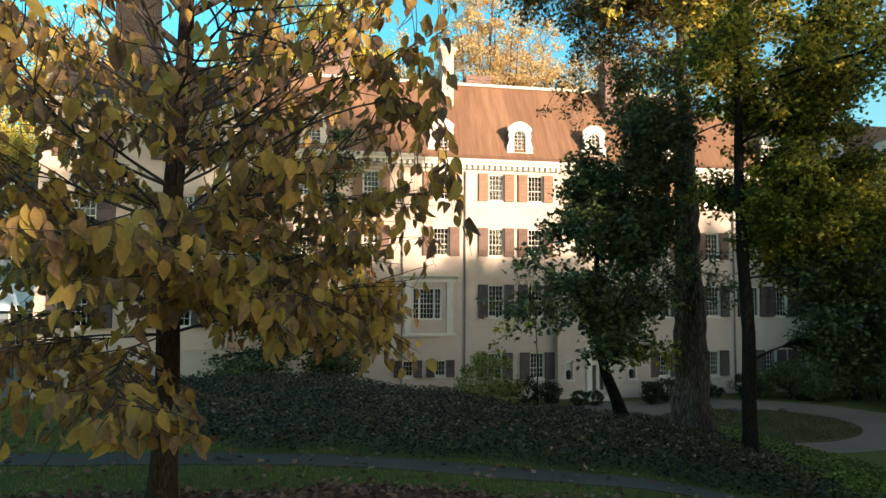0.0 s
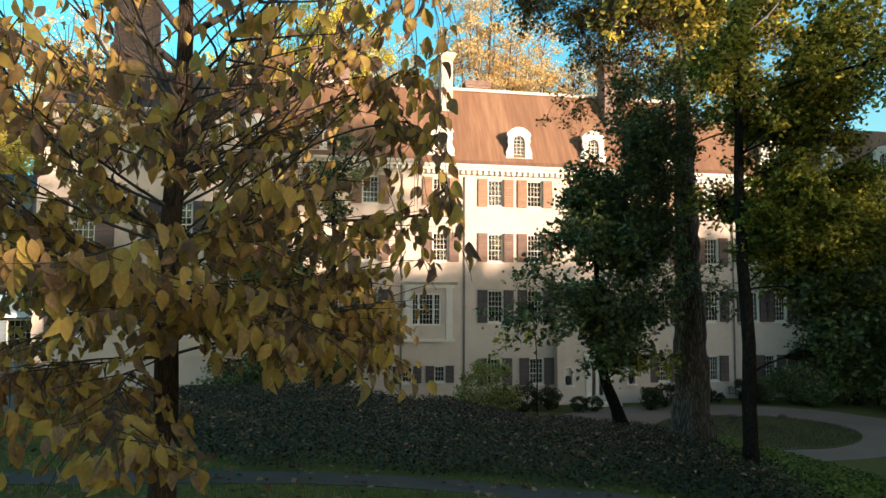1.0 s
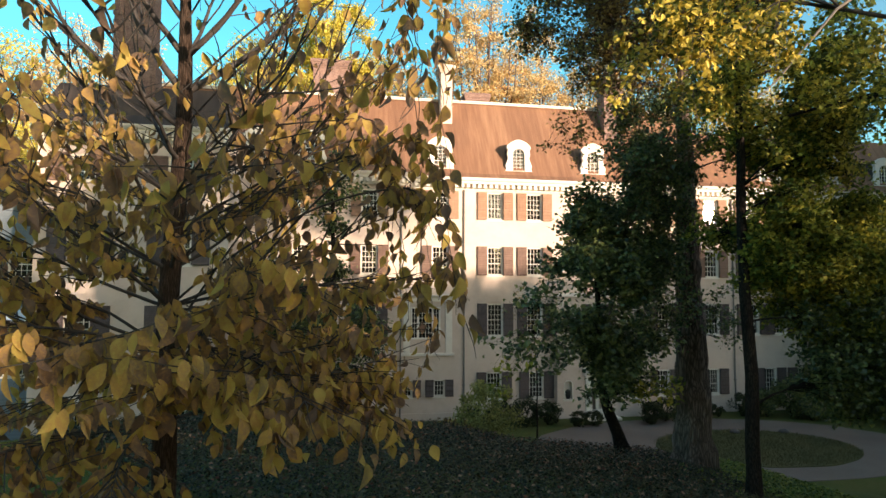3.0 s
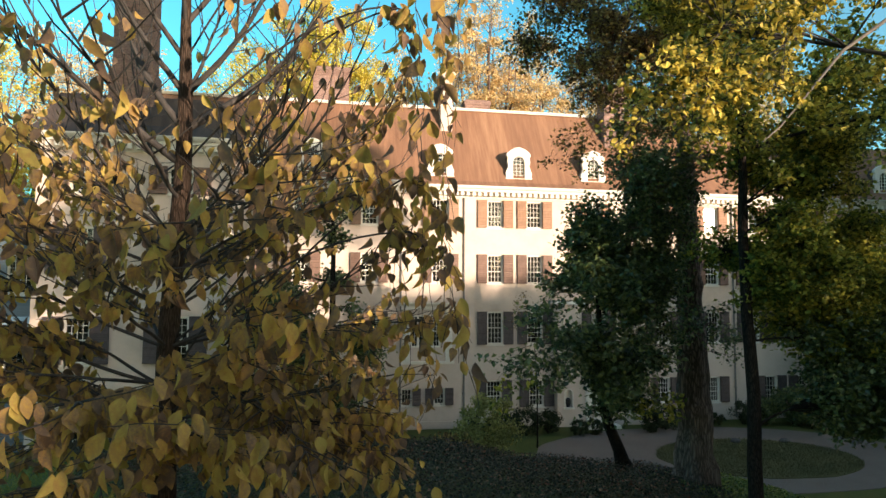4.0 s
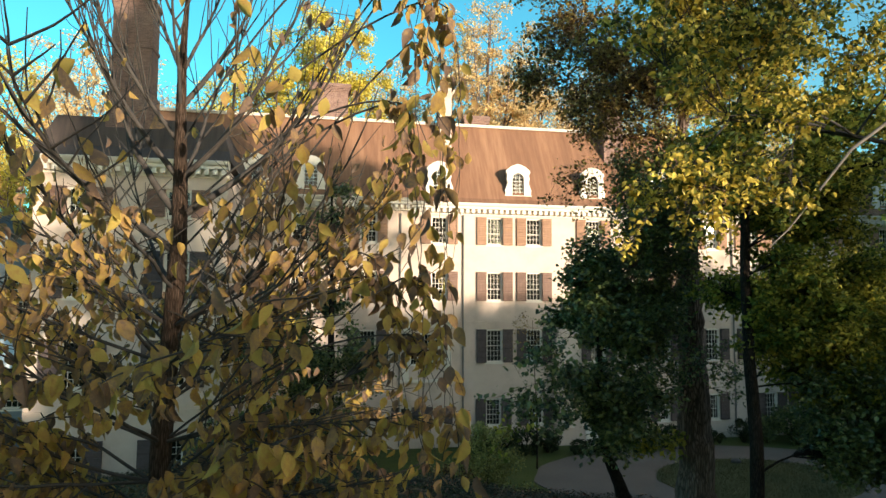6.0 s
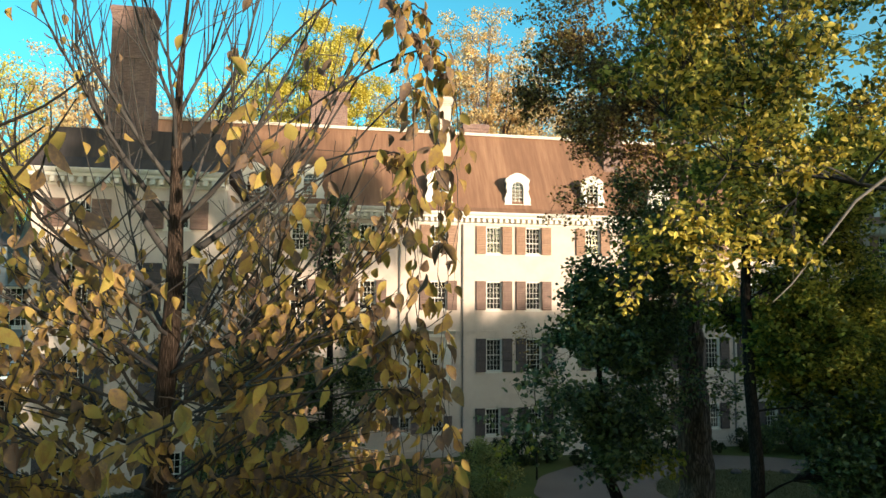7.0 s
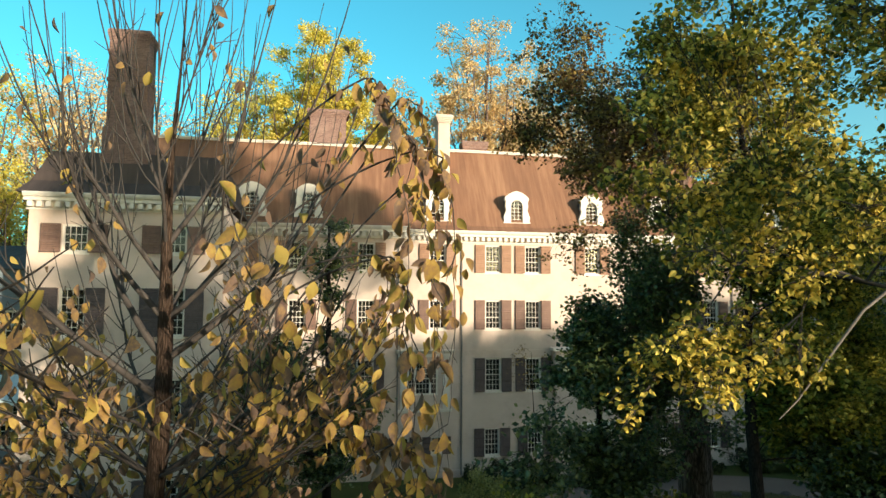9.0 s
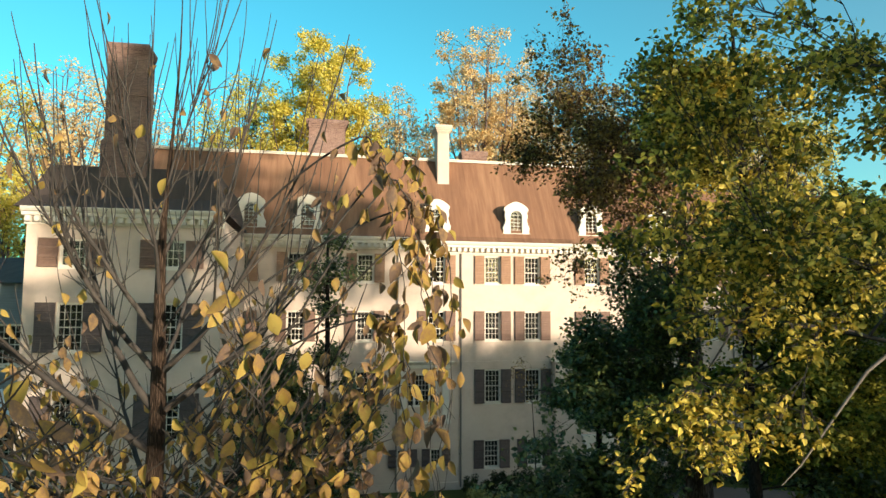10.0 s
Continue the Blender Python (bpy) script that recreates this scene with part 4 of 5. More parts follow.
# golden tree whose branches hang into the view
cl = blob(rng, (4.1, 4.6, 7.3), (1.65, 0.8, 1.8), 36, 0.30, M_GOLD) + blob(rng, (3.25, 4.85, 5.6), (0.75, 0.5, 0.6), 13, 0.28, M_GOLD) + blob(rng, (3.65, 4.65, 5.5), (0.75, 0.5, 0.45), 12, 0.28, M_GOLD)
cl += blob(rng, (3.35, 5.0, 7.6), (0.8, 0.5, 1.2), 14, 0.3, M_GOLD) + blob(rng, (3.7, 4.9, 8.9), (1.2, 0.7, 0.9), 8, 0.36, M_TURNING, 0.3) + blob(rng, (5.6, 4.6, 8.0), (1.0, 0.8, 1.6), 10, 0.4, M_GOLD, 0.7) + blob(rng, (4.5, 4.6, 8.9), (1.6, 0.7, 0.9), 10, 0.34, M_TURNING, 0.4)
gold = clump_tree("golden_tree", (7.6, 4.4, ground(7.6, 4.4)), [(7.6, 4.4, ground(7.6, 4.4) - 0.1), (7.5, 4.4, 3), (7.1, 4.5, 6.5), (6.4, 4.6, 9), (5.6, 4.6, 11)], 0.17, cl, 11500, 0.064, M_TWIG, "tree with golden yellow autumn leaves on thin branches", seed=5, simple=False, limb_k=0.8)
way = [Vector(p) - Vector((7.6, 4.4, ground(7.6, 4.4))) for p in ((7.25, 4.46, 6.6), (6.3, 4.55, 6.75), (5.4, 4.6, 6.4), (4.9, 4.62, 6.05), (4.45, 4.62, 5.55), (4.2, 4.61, 5.28), (4.0, 4.6, 5.12))]
gv, gf = [], []
tube(gv, gf, way, [0.034, 0.025, 0.019, 0.015, 0.011, 0.008, 0.004], 7)
part("limb", mesh_from("limb", gv, gf, M_PALE_TWIG, True), None, gold)
# small thin-leaved tree close to the house
cl = blob(rng, (11.6, 34.0, 2.6), (2.0, 1.4, 1.5), 16, 0.6, M_RUSSET, 0.5)
clump_tree("small_tree", (11.8, 34.2, FLAT), [(11.8, 34.2, FLAT), (11.8, 34.2, -1.5), (11.6, 34.1, 1.4), (11.5, 34, 3.4)], 0.045, cl, 300, 0.12, M_BARK_DARK, "small nearly bare tree close to the house", seed=12)
# evergreen before the house
cl = blob(rng, (0.2, 30.0, 1.6), (2.7, 1.9, 3.6), 32, 1.1, M_GREEN) + blob(rng, (0.5, 30, 7.2), (1.2, 1.0, 2.6), 14, 0.8, M_GREEN) + blob(rng, (-3.2, 28.0, -1.0), (2.4, 1.3, 1.6), 12, 1.0, M_GREEN) + blob(rng, (-2.7, 28.2, 2.2), (1.9, 0.9, 2.4), 16, 0.9, M_GREEN)
clump_tree("holly_tree", (0.6, 30.0, ground(0.6, 30) - 0.1), [(0.6, 30.0, ground(0.6, 30) - 0.1), (0.6, 30, 3), (0.5, 30, 9.6)], 0.24, cl, 27000, 0.19, M_BARK_DARK, "dense dark green holly tree near the house", seed=8)
# evergreen beside the drive
cl = blob(rng, (35.0, 33.6, 0.2), (2.6, 2.0, 4.2), 22, 1.3, M_GREEN) + blob(rng, (35.2, 33.4, 4.4), (1.5, 1.3, 1.6), 10, 0.9, M_GREEN)
clump_tree("holly_tree", (35.0, 33.6, FLAT), [(35.0, 33.6, FLAT), (35.0, 33.6, 0), (35.1, 33.5, 5.4)], 0.24, cl, 12000, 0.24, M_BARK_DARK, "broad dark green holly tree beside the drive", seed=10)
# gold-green tree by the far wing
cl = blob(rng, (33.6, 36.3, 3.4), (2.4, 1.8, 3.6), 18, 1.2, M_OLIVE) + blob(rng, (34.2, 35.9, 7.0), (1.6, 1.2, 2.0), 10, 0.9, M_GOLD)
clump_tree("yellowing_tree", (33.8, 36.3, FLAT), [(33.8, 36.3, FLAT), (33.8, 36.3, 0), (33.7, 36.3, 8.6)], 0.2, cl, 9000, 0.22, M_BARK_DARK, "yellowing tree standing by the far wing", seed=9)


# young tree with large leaves, near the path
SCAFFOLD = [
    (4.4, 350, 30, 2.6, 0.026), (4.75, 120, 34, 2.2, 0.024), (5.1, 195, 36, 2.8, 0.034), (5.3, 20, 36, 2.9, 0.034), (5.62, 170, 47, 2.6, 0.034),
    (5.7, 212, 50, 2.4, 0.028), (5.85, 335, 42, 2.6, 0.029), (6.0, 75, 50, 2.0, 0.022), (6.35, 185, 56, 2.1, 0.024), (6.6, 5, 56, 2.2, 0.028),
    (6.65, 265, 62, 1.8, 0.018), (6.95, 160, 62, 1.8, 0.018), (7.2, 30, 64, 1.7, 0.018), (7.6, 200, 68, 1.4, 0.013), (8.0, 340, 70, 1.3, 0.011),
]


def young_tree():
    rng = random.Random(21)
    base = Vector((-1.54, 6.6, ground(-1.54, 6.6) - 0.05))
    root = thing("young_tree", base, "young tree with large drooping yellow-brown autumn leaves", "tree")
    top = Vector((-1.40, 6.9, 10.2))
    n = 26
    line = [base.lerp(top, i / n) + Vector((0.025 * math.sin(i * 0.6), 0.03 * math.cos(i * 0.5), 0)) for i in range(n + 1)]
    line[0] = base.copy()
    rad = [lerp_list([(0, 0.143), (1.5, 0.122), (3.0, 0.108), (4.6, 0.098), (5.7, 0.08), (6.4, 0.063), (7.0, 0.046), (7.8, 0.025), (8.6, 0.014), (10.2, 0.005)], p.z) for p in line]
    rad[0] *= 1.1
    v, f = [], []
    rad[0], rad[1] = rad[0] * 1.2, rad[1] * 1.05
    steps = [(line[i].lerp(line[i + 1], u / 3) - base, rad[i] + (rad[i + 1] - rad[i]) * u / 3) for i in range(n) for u in range(3)] + [(line[n] - base, rad[n])]
    ridged(v, f, [a for a, b in steps], [b for a, b in steps], 24, 3.3, 1.6, 0.07)
    part("trunk", mesh_from("trunk", v, f, M_BARK_YOUNG, True), None, root)
    leaves = []

    def density(p):
        d = lerp_list([(1.3, 0.0), (1.55, 1.0), (3.2, 1.0), (4.0, 0.6), (4.5, 0.4), (5.1, 0.25), (5.9, 0.11), (6.8, 0.04), (8.5, 0.02)], p.z)
        if p.x > -1.0:
            d = max(d * lerp_list([(2.5, 1.0), (3.3, 0.7), (4.3, 0.55)], p.z), lerp_list([(4.4, 0.34), (6.0, 0.32), (6.9, 0.16), (8, 0.04)], p.z))
        if p.x > -0.1:
            d = max(d, lerp_list([(4.0, 0.34), (6.8, 0.38), (7.8, 0.3), (9, 0.05)], p.z) * min(1, (p.x + 0.1) / 0.5))
        if p.x < -2.3:
            d = max(d, lerp_list([(4.0, 0.55), (5.0, 0.5), (5.6, 0.22), (6.8, 0.14), (8, 0.06)], p.z))
        if p.z < 4.2:
            d *= 1 - 0.6 * smooth01(0.7, 1.1, p.x)
        return d

    def hang(p, k):
        """A spray of k hanging leaves round p."""
        for _ in range(k):
            q = p + Vector((rng.gauss(0, 0.06), rng.gauss(0, 0.06), rng.uniform(-0.05, 0.04)))
            o = (Vector((rng.gauss(0, 0.5), rng.gauss(0, 0.5), -1.0))).normalized()
            nn = Vector((rng.gauss(0, 1), rng.gauss(-0.5, 1), rng.uniform(-0.1, 0.7)))
            nn = nn - o * nn.dot(o)
            if nn.length > 0.1 and q.y > 3.7:
                leaves.append((q, o, nn.normalized(), rng.uniform(0.105, 0.19) * (1.22 if q.y < 5.2 else 1.0)))

    def twig(gv, gf, p, d, length, r, lift, leafy):
        pts, q = [p.copy()], p.copy()
        dd = d.normalized()
        m = max(4, int(length / 0.12))
        for i in range(m):
            dd = (dd + Vector((rng.gauss(0, 0.10), rng.gauss(0, 0.10), lift * 0.10 + rng.gauss(0, 0.05)))).normalized()
            q = q + dd * (length / m)
            pts.append(q.copy())
        tube(gv, gf, [a - base for a in pts], [r * (1 - 0.8 * i / m) + 0.002 for i in range(m + 1)], 4)
        for i in range(1, m + 1):
            dn = density(pts[i])
            for _ in range(leafy):
                if rng.random() < dn * 0.66:
                    hang(pts[i], 1)
        return pts

    def shoot(gv, gf, p, d, length, r, leafy):
        """A straight upright shoot of the past summer."""
        m = max(4, int(length / 0.2))
        pts, q, dd = [p.copy()], p.copy(), d.normalized()
        for i in range(m):
            dd = (dd + Vector((rng.gauss(0, 0.035), rng.gauss(0, 0.035), 0.13))).normalized()
            q = q + dd * (length / m)
            pts.append(q.copy())
        tube(gv, gf, [a - base for a in pts], [r * (1 - 0.72 * i / m) + 0.0016 for i in range(m + 1)], 5)
        for i in range(1, m + 1):
            if rng.random() < density(pts[i]) * leafy:
                hang(pts[i], 1)

    def bough(z, az, el, L, r0, up, wobble):
        """The line of a branch that leaves the trunk at height z."""
        k = min(range(len(line)), key=lambda j: abs(line[j].z - z))
        d = Vector((math.cos(az), math.sin(az) * 0.72, 0)).normalized() * math.cos(el) + Vector((0, 0, math.sin(el)))
        pts, q, dd = [line[k].copy()], line[k].copy(), d.copy()
        m = 16
        for j in range(m):
            dd = (dd + Vector((rng.gauss(0, wobble), rng.gauss(0, wobble), up * (0.3 + 1.4 * j / m) + rng.gauss(0, wobble * 0.6)))).normalized()
            q = q + dd * (L / m)
            pts.append(q.copy())
        return pts, dd, min(r0, rad[k] * 0.62)

    # thin leafy branches of the lower crown
    low = 38
    for i in range(low + 9):
        az = i * 2.39996 + rng.uniform(-0.3, 0.3)
        z = 2.1 + 2.6 * i / low
        L = lerp_list([(1.7, 2.6), (3.2, 3.2), (5.0, 3.4)], z) * rng.uniform(0.8, 1.12)
        el = radians(lerp_list([(1.7, 8), (3.0, 20), (4.7, 34)], z) + rng.uniform(-8, 8))
        if i >= low:
            z, az = 1.95 + 0.1 * (i - low), radians((205, 235, 262, 190, 290, 345, 8, 325, 28)[i - low])
            el, L = radians(-2), 2.6
        if math.cos(az) > 0.3:
            L *= 0.86
        pts, dd, r0 = bough(z, az, el, L, 0.011 if i >= low else 0.011 + 0.003 * L, lerp_list([(1.7, -0.015), (3.5, 0.005), (5.0, 0.03)], z), 0.085)
        gv, gf = [], []
        m = len(pts) - 1
        tube(gv, gf, [a - base for a in pts], [r0 * (1 - 0.82 * j / m) for j in range(m + 1)], 7)
        for j in range(4, m + 1):
            side = dd.cross(Vector((0, 0, 1))).normalized() * (1 if j % 2 else -1)
            for rep in range(2):
                lift = lerp_list([(2, -0.25), (4, 0.0), (5.5, 0.6)], pts[j].z)
                t = side * rng.uniform(0.4, 1.1) * (1 if rep == 0 else -0.8) + dd * 0.8 + Vector((0, 0, rng.uniform(-0.5, 0.3) + 0.4 * lift))
                twig(gv, gf, pts[j], t, rng.uniform(0.35, 0.95), r0 * 0.25 + 0.003, lift, 3)
        twig(gv, gf, pts[-1], dd, rng.uniform(0.4, 0.9), r0 * 0.2 + 0.003, lerp_list([(3, -0.6), (5.5, 0.8)], pts[-1].z), 2)
        part("branch", mesh_from("branch", gv, gf, M_TWIG, True), None, root)
    # sturdy rising limbs of the upper crown, each set with upright shoots: height, bearing, rise, length, thickness
    for z, az, el, L, r0 in SCAFFOLD:
        pts, dd, r0 = bough(z, radians(az), radians(el), L, r0 * 1.3, 0.045, 0.055)
        gv, gf = [], []
        m = len(pts) - 1
        tube(gv, gf, [a - base for a in pts], [r0 * (1 - 0.78 * j / m) for j in range(m + 1)], 8)
        for j in range(4, m + 1):
            side = dd.cross(Vector((0, 0, 1))).normalized() * (1 if j % 2 else -1)
            out = (pts[j] - pts[j - 1]).normalized()
            if j in (5, 8):
                # a side fork, with shoots of its own
                t = (side * rng.uniform(0.5, 0.9) + out * 0.9 + Vector((0, 0, 0.25))).normalized()
                e = pts[j] + t * L * rng.uniform(0.32, 0.5)
                mid = pts[j].lerp(e, 0.5) + Vector((0, 0, -0.06))
                tube(gv, gf, [a - base for a in (pts[j], mid, e)], [r0 * 0.42, r0 * 0.32, r0 * 0.2], 6)
                for u in (0.6, 1.0):
                    p = pts[j].lerp(e, u)
                    shoot(gv, gf, p, t * 0.6 + Vector((rng.gauss(0, 0.25), rng.gauss(0, 0.25), 0.8)), rng.uniform(0.6, 1.5), 0.0062, 1.3)
                    twig(gv, gf, p, t + rand_dir(rng) * 0.9, rng.uniform(0.3, 0.7), 0.005, 0.1, 2)
            elif rng.random() < 0.4:
                shoot(gv, gf, pts[j], out * 0.7 + side * 0.3 + Vector((rng.gauss(0, 0.2), rng.gauss(0, 0.2), 0.7)), rng.uniform(0.6, 1.7), 0.0068, 1.3)
            if z < 6.4 and rng.random() < 0.7:
                twig(gv, gf, pts[j], out + side * 0.9 + Vector((0, 0, -0.2)), rng.uniform(0.4, 0.8), 0.005, 0.0, 2)
        shoot(gv, gf, pts[-1], dd, rng.uniform(0.8, 1.6), r0 * 0.25 + 0.002, 1.0)
        part("limb", mesh_from("limb", gv, gf, M_TWIG, True), None, root)
    # long drooping branches on the open side
    for i in range(12):
        k = 9 + (i * 5) % 8
        p = line[k]
        apex = Vector((rng.uniform(0.3, 1.2), rng.uniform(5.0, 6.2), rng.uniform(6.4, 8.4)))
        if i > 6:
            k = 6 + i % 4
            p = line[k]
            apex = Vector((rng.uniform(0.2, 1.0), rng.uniform(5.0, 6.4), rng.uniform(4.2, 5.8)))
        end = apex + Vector((rng.uniform(0.2, 0.6), rng.uniform(-0.5, 0.1), -rng.uniform(2.2, 3.8) * (1 if i < 7 else 0.55)))
        ctrl1 = p.lerp(apex, 0.6) + Vector((0, 0, 0.5))
        pts = [p * (1 - u) ** 2 + ctrl1 * (2 * u * (1 - u)) + apex * u * u for u in [j / 10 for j in range(11)]]
        ctrl2 = apex + Vector((0.35, -0.1, 0.1))
        pts += [apex * (1 - u) ** 2 + ctrl2 * (2 * u * (1 - u)) + end * u * u + Vector((rng.gauss(0, 0.02), rng.gauss(0, 0.02), 0)) for u in [j / 22 for j in range(1, 23)]]
        gv, gf = [], []
        tube(gv, gf, [a - base for a in pts], [0.013 * (1 - 0.85 * j / 32) for j in range(33)], 6)
        for j in range(9, 33):
            if rng.random() < 0.85:
                hang(pts[j], rng.choice((1, 2, 2, 3)))
            if j % 4 == 0:
                twig(gv, gf, pts[j], Vector((rng.gauss(0, 0.6), rng.gauss(0, 0.6), -0.8)), rng.uniform(0.25, 0.5), 0.004, -0.5, 1)
        part("branch", mesh_from("branch", gv, gf, M_TWIG, True), None, root)
    # the leaves that face the open side singly, the rest as one mass
    near = sorted(range(len(leaves)), key=lambda i: leaves[i][0].y)[:300]
    kit = []
    for j in range(6):
        v, f = [], []
        leaf_geo(v, f, Vector((0, 0, 0)), Vector((0, 1, 0)), Vector((0, 0, 1)), 1.0, 0.06 + 0.04 * j, False, 0.7 + 0.06 * j)
        kit.append(mesh_from("leaf", v, f, M_YELLOW, True))
    chosen = set(near)
    for i in near:
        q, o, nn, s = leaves[i]
        side = o.cross(nn)
        ob = part("leaf", kit[i % 6], None, root)
        ob.matrix_basis = Matrix(((side.x, o.x, nn.x, q.x - base.x), (side.y, o.y, nn.y, q.y - base.y), (side.z, o.z, nn.z, q.z - base.z), (0, 0, 0, 1))) @ Matrix.Scale(s, 4)
    v, f = [], []
    for i, (q, o, nn, s) in enumerate(leaves):
        if i not in chosen:
            leaf_geo(v, f, q - base, o, nn, s, rng.uniform(0.03, 0.3), False, rng.uniform(0.68, 1.0))
    tagged(part("crown", mesh_from("crown", v, f, M_YELLOW_ISL, True), None, root), kind="stuff")


young_tree()

# wood behind the house
rng = random.Random(11)
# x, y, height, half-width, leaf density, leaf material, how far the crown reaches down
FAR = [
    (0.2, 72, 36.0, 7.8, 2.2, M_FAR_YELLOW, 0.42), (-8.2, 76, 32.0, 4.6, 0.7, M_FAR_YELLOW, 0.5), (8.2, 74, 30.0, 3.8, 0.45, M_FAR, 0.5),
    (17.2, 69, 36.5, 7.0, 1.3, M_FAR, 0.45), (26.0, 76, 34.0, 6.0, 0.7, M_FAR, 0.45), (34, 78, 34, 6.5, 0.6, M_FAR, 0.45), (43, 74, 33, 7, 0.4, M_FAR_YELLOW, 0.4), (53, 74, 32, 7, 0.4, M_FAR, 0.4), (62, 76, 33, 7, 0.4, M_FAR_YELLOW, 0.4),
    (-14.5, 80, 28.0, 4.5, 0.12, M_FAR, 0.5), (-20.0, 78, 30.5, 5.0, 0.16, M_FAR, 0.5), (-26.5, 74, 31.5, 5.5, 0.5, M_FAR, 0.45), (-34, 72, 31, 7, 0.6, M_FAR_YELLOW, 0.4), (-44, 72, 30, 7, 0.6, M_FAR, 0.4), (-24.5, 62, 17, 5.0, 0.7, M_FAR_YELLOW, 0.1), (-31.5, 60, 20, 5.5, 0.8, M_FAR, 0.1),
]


def far_tree(x, y, hgt, wide, dens, leaf, low, seed):
    """A tall forked tree: limbs fan out to an uneven dome, and the leaves gather in tufts round the ends of the boughs."""
    rng = random.Random(seed)
    g = ground(x, y)
    hgt -= g
    sparse = dens < 0.65
    root = thing("far_tree", (x, y, g), "tall autumn tree with thinning leaves behind the house" if sparse else "tall autumn tree with a full yellow crown behind the house", "tree", "wood behind the house")
    fork = Vector((rng.uniform(-.4, .4), rng.uniform(-.4, .4), hgt * 0.40))
    v, f = [], []
    tube(v, f, [Vector((0, 0, -0.1)), fork * 0.5 + Vector((0.2, 0, 0)), fork, fork + Vector((0.2, 0, 3.0)), fork + Vector((0.1, 0.2, hgt * 0.3))], [0.62, 0.50, 0.44, 0.26, 0.06], 9)
    part("trunk", mesh_from("trunk", v, f, M_FAR_BARK, True), None, root)
    gv, gf, lv, lf, tufts = [], [], [], [], []
    limbs = 20
    for i in range(limbs):
        a = i * 2.39996 + rng.uniform(-0.35, 0.35)
        u = ((i + 0.5) / limbs) ** 0.5
        reach = rng.uniform(0.78, 1.08)
        end = Vector((wide * u * reach * math.cos(a), wide * u * reach * math.sin(a), hgt * (1.0 - (1 - low) * 0.62 * u ** 2.6 - rng.uniform(0, 0.08))))
        st = fork * rng.uniform(0.8, 1.12)
        ctrl = st.lerp(end, 0.42) + Vector((end.x * 0.16, end.y * 0.16, -0.05 * hgt * u))
        line = [st * (1 - t) ** 2 + ctrl * (2 * t * (1 - t)) + end * t * t + Vector((rng.gauss(0, .14), rng.gauss(0, .14), rng.gauss(0, .1))) for t in [k / 10 for k in range(11)]]
        tube(gv, gf, line, [0.29 * (1 - 0.86 * k / 10) * (1.15 - 0.35 * u) for k in range(11)], 5)
        for k in range(3, 11):
            for rep in range(2):
                d = Vector((math.cos(a) * u * 0.5 + rng.gauss(0, 0.6), math.sin(a) * u * 0.5 + rng.gauss(0, 0.6), rng.uniform(0.1, 1.0))).normalized()
                ln = rng.uniform(1.2, 2.6)
                e = line[k] + d * ln
                mid = line[k] + d * ln * 0.5 + Vector((0, 0, 0.15))
                tube(gv, gf, [line[k], mid, e], [0.05, 0.032, 0.012], 3)
                for tw in range(3):
                    d2 = (d + rand_dir(rng) * 0.9).normalized()
                    e2 = mid.lerp(e, rng.random()) + d2 * rng.uniform(0.5, 1.1)
                    tube(gv, gf, [mid.lerp(e, 0.3), e2], [0.02, 0.008], 3)
                    tufts.append((e2, rng.random() ** 1.6 * (0.35 + 0.65 * k / 10)))
    total = sum(w for p, w in tufts)
    for p, w in tufts:
        for _ in range(int(24000 * dens * w / total + rng.random())):
            q = p + Vector((rng.gauss(0, 0.38), rng.gauss(0, 0.38), rng.gauss(0, 0.30)))
            o = rand_dir(rng, 0.8)
            nn = rand_dir(rng) + Vector((0.3, -0.5, 0.4))
            nn = nn - o * nn.dot(o)
            if nn.length > 0.1:
                leaf_geo(lv, lf, q, o, nn.normalized(), rng.uniform(0.17, 0.36), 0.14, True, 1.1)
    tagged(part("branchwork", mesh_from("branchwork", gv, gf, M_FAR_BARK, True), None, root), kind="stuff")
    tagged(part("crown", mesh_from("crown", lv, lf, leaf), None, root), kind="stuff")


for i, row in enumerate(FAR):
    far_tree(*row, 100 + i)
# trees added nearly all out of view, sized to shade the house and lawn
BLOCKERS = [(x, -48 + 5 * math.sin(x), 30, 1.6) for x in range(-60, 30, 9)] + [(43.2, -46, 16.5, 1.8), (45, -48, 15, 1.5), (51, -46, 14, 0.9), (57, -47, 15, 1.2)]
BLOCKERS += [(26 + 4.0 * i, -43 + 1.5 * math.sin(i * 1.9), (12.8, 10.3, 9.1, 9.9, 12.8, 11.4, 10.8, 10.8, 10.8)[i] + 0.5 * math.sin(i * 2.3), 2.2) for i in range(9)] + [(44.2, -50, 18.5, 1.9), (47.5, -51, 14.5, 1.0)]
BLOCKERS += [(61 + 4.2 * i, -46 + 2 * math.sin(i * 2.1), (16.0 if i < 4 else 17.4) + 0.6 * math.sin(i * 1.7), 4.0) for i in range(10)] + [(x, -48 + 5 * math.sin(x), 30, 1.6) for x in range(106, 180, 9)]
BLOCKERS += [(63 + 4.2 * i, -52 + 1.5 * math.sin(i * 1.3), (16.6 if i < 4 else 18.0) + 0.6 * math.sin(i * 2.7), 4.0) for i in range(10)]
# more added trees on the right, to cut sky light on the court
BLOCKERS += [(17.5, 7, 9, 5), (21.5, 12, 9, 5), (42, 32.5, 15, 5), (43.5, 27, 22, 5), (48, 23, 22, 5), (51, 30, 22, 4), (54, 20, 22, 4), (59, 25, 22, 3)]
# unseen crowns leafed only high up, to shade the wing and left roof
HIGH_BLOCKERS = [(43.8, -50, 31, 1.5), (46, -52, 32, 1.4), (51, -50, 31, 1.3), (56, -51, 29, 0.45), (60.5, -52, 28, 0.8)]
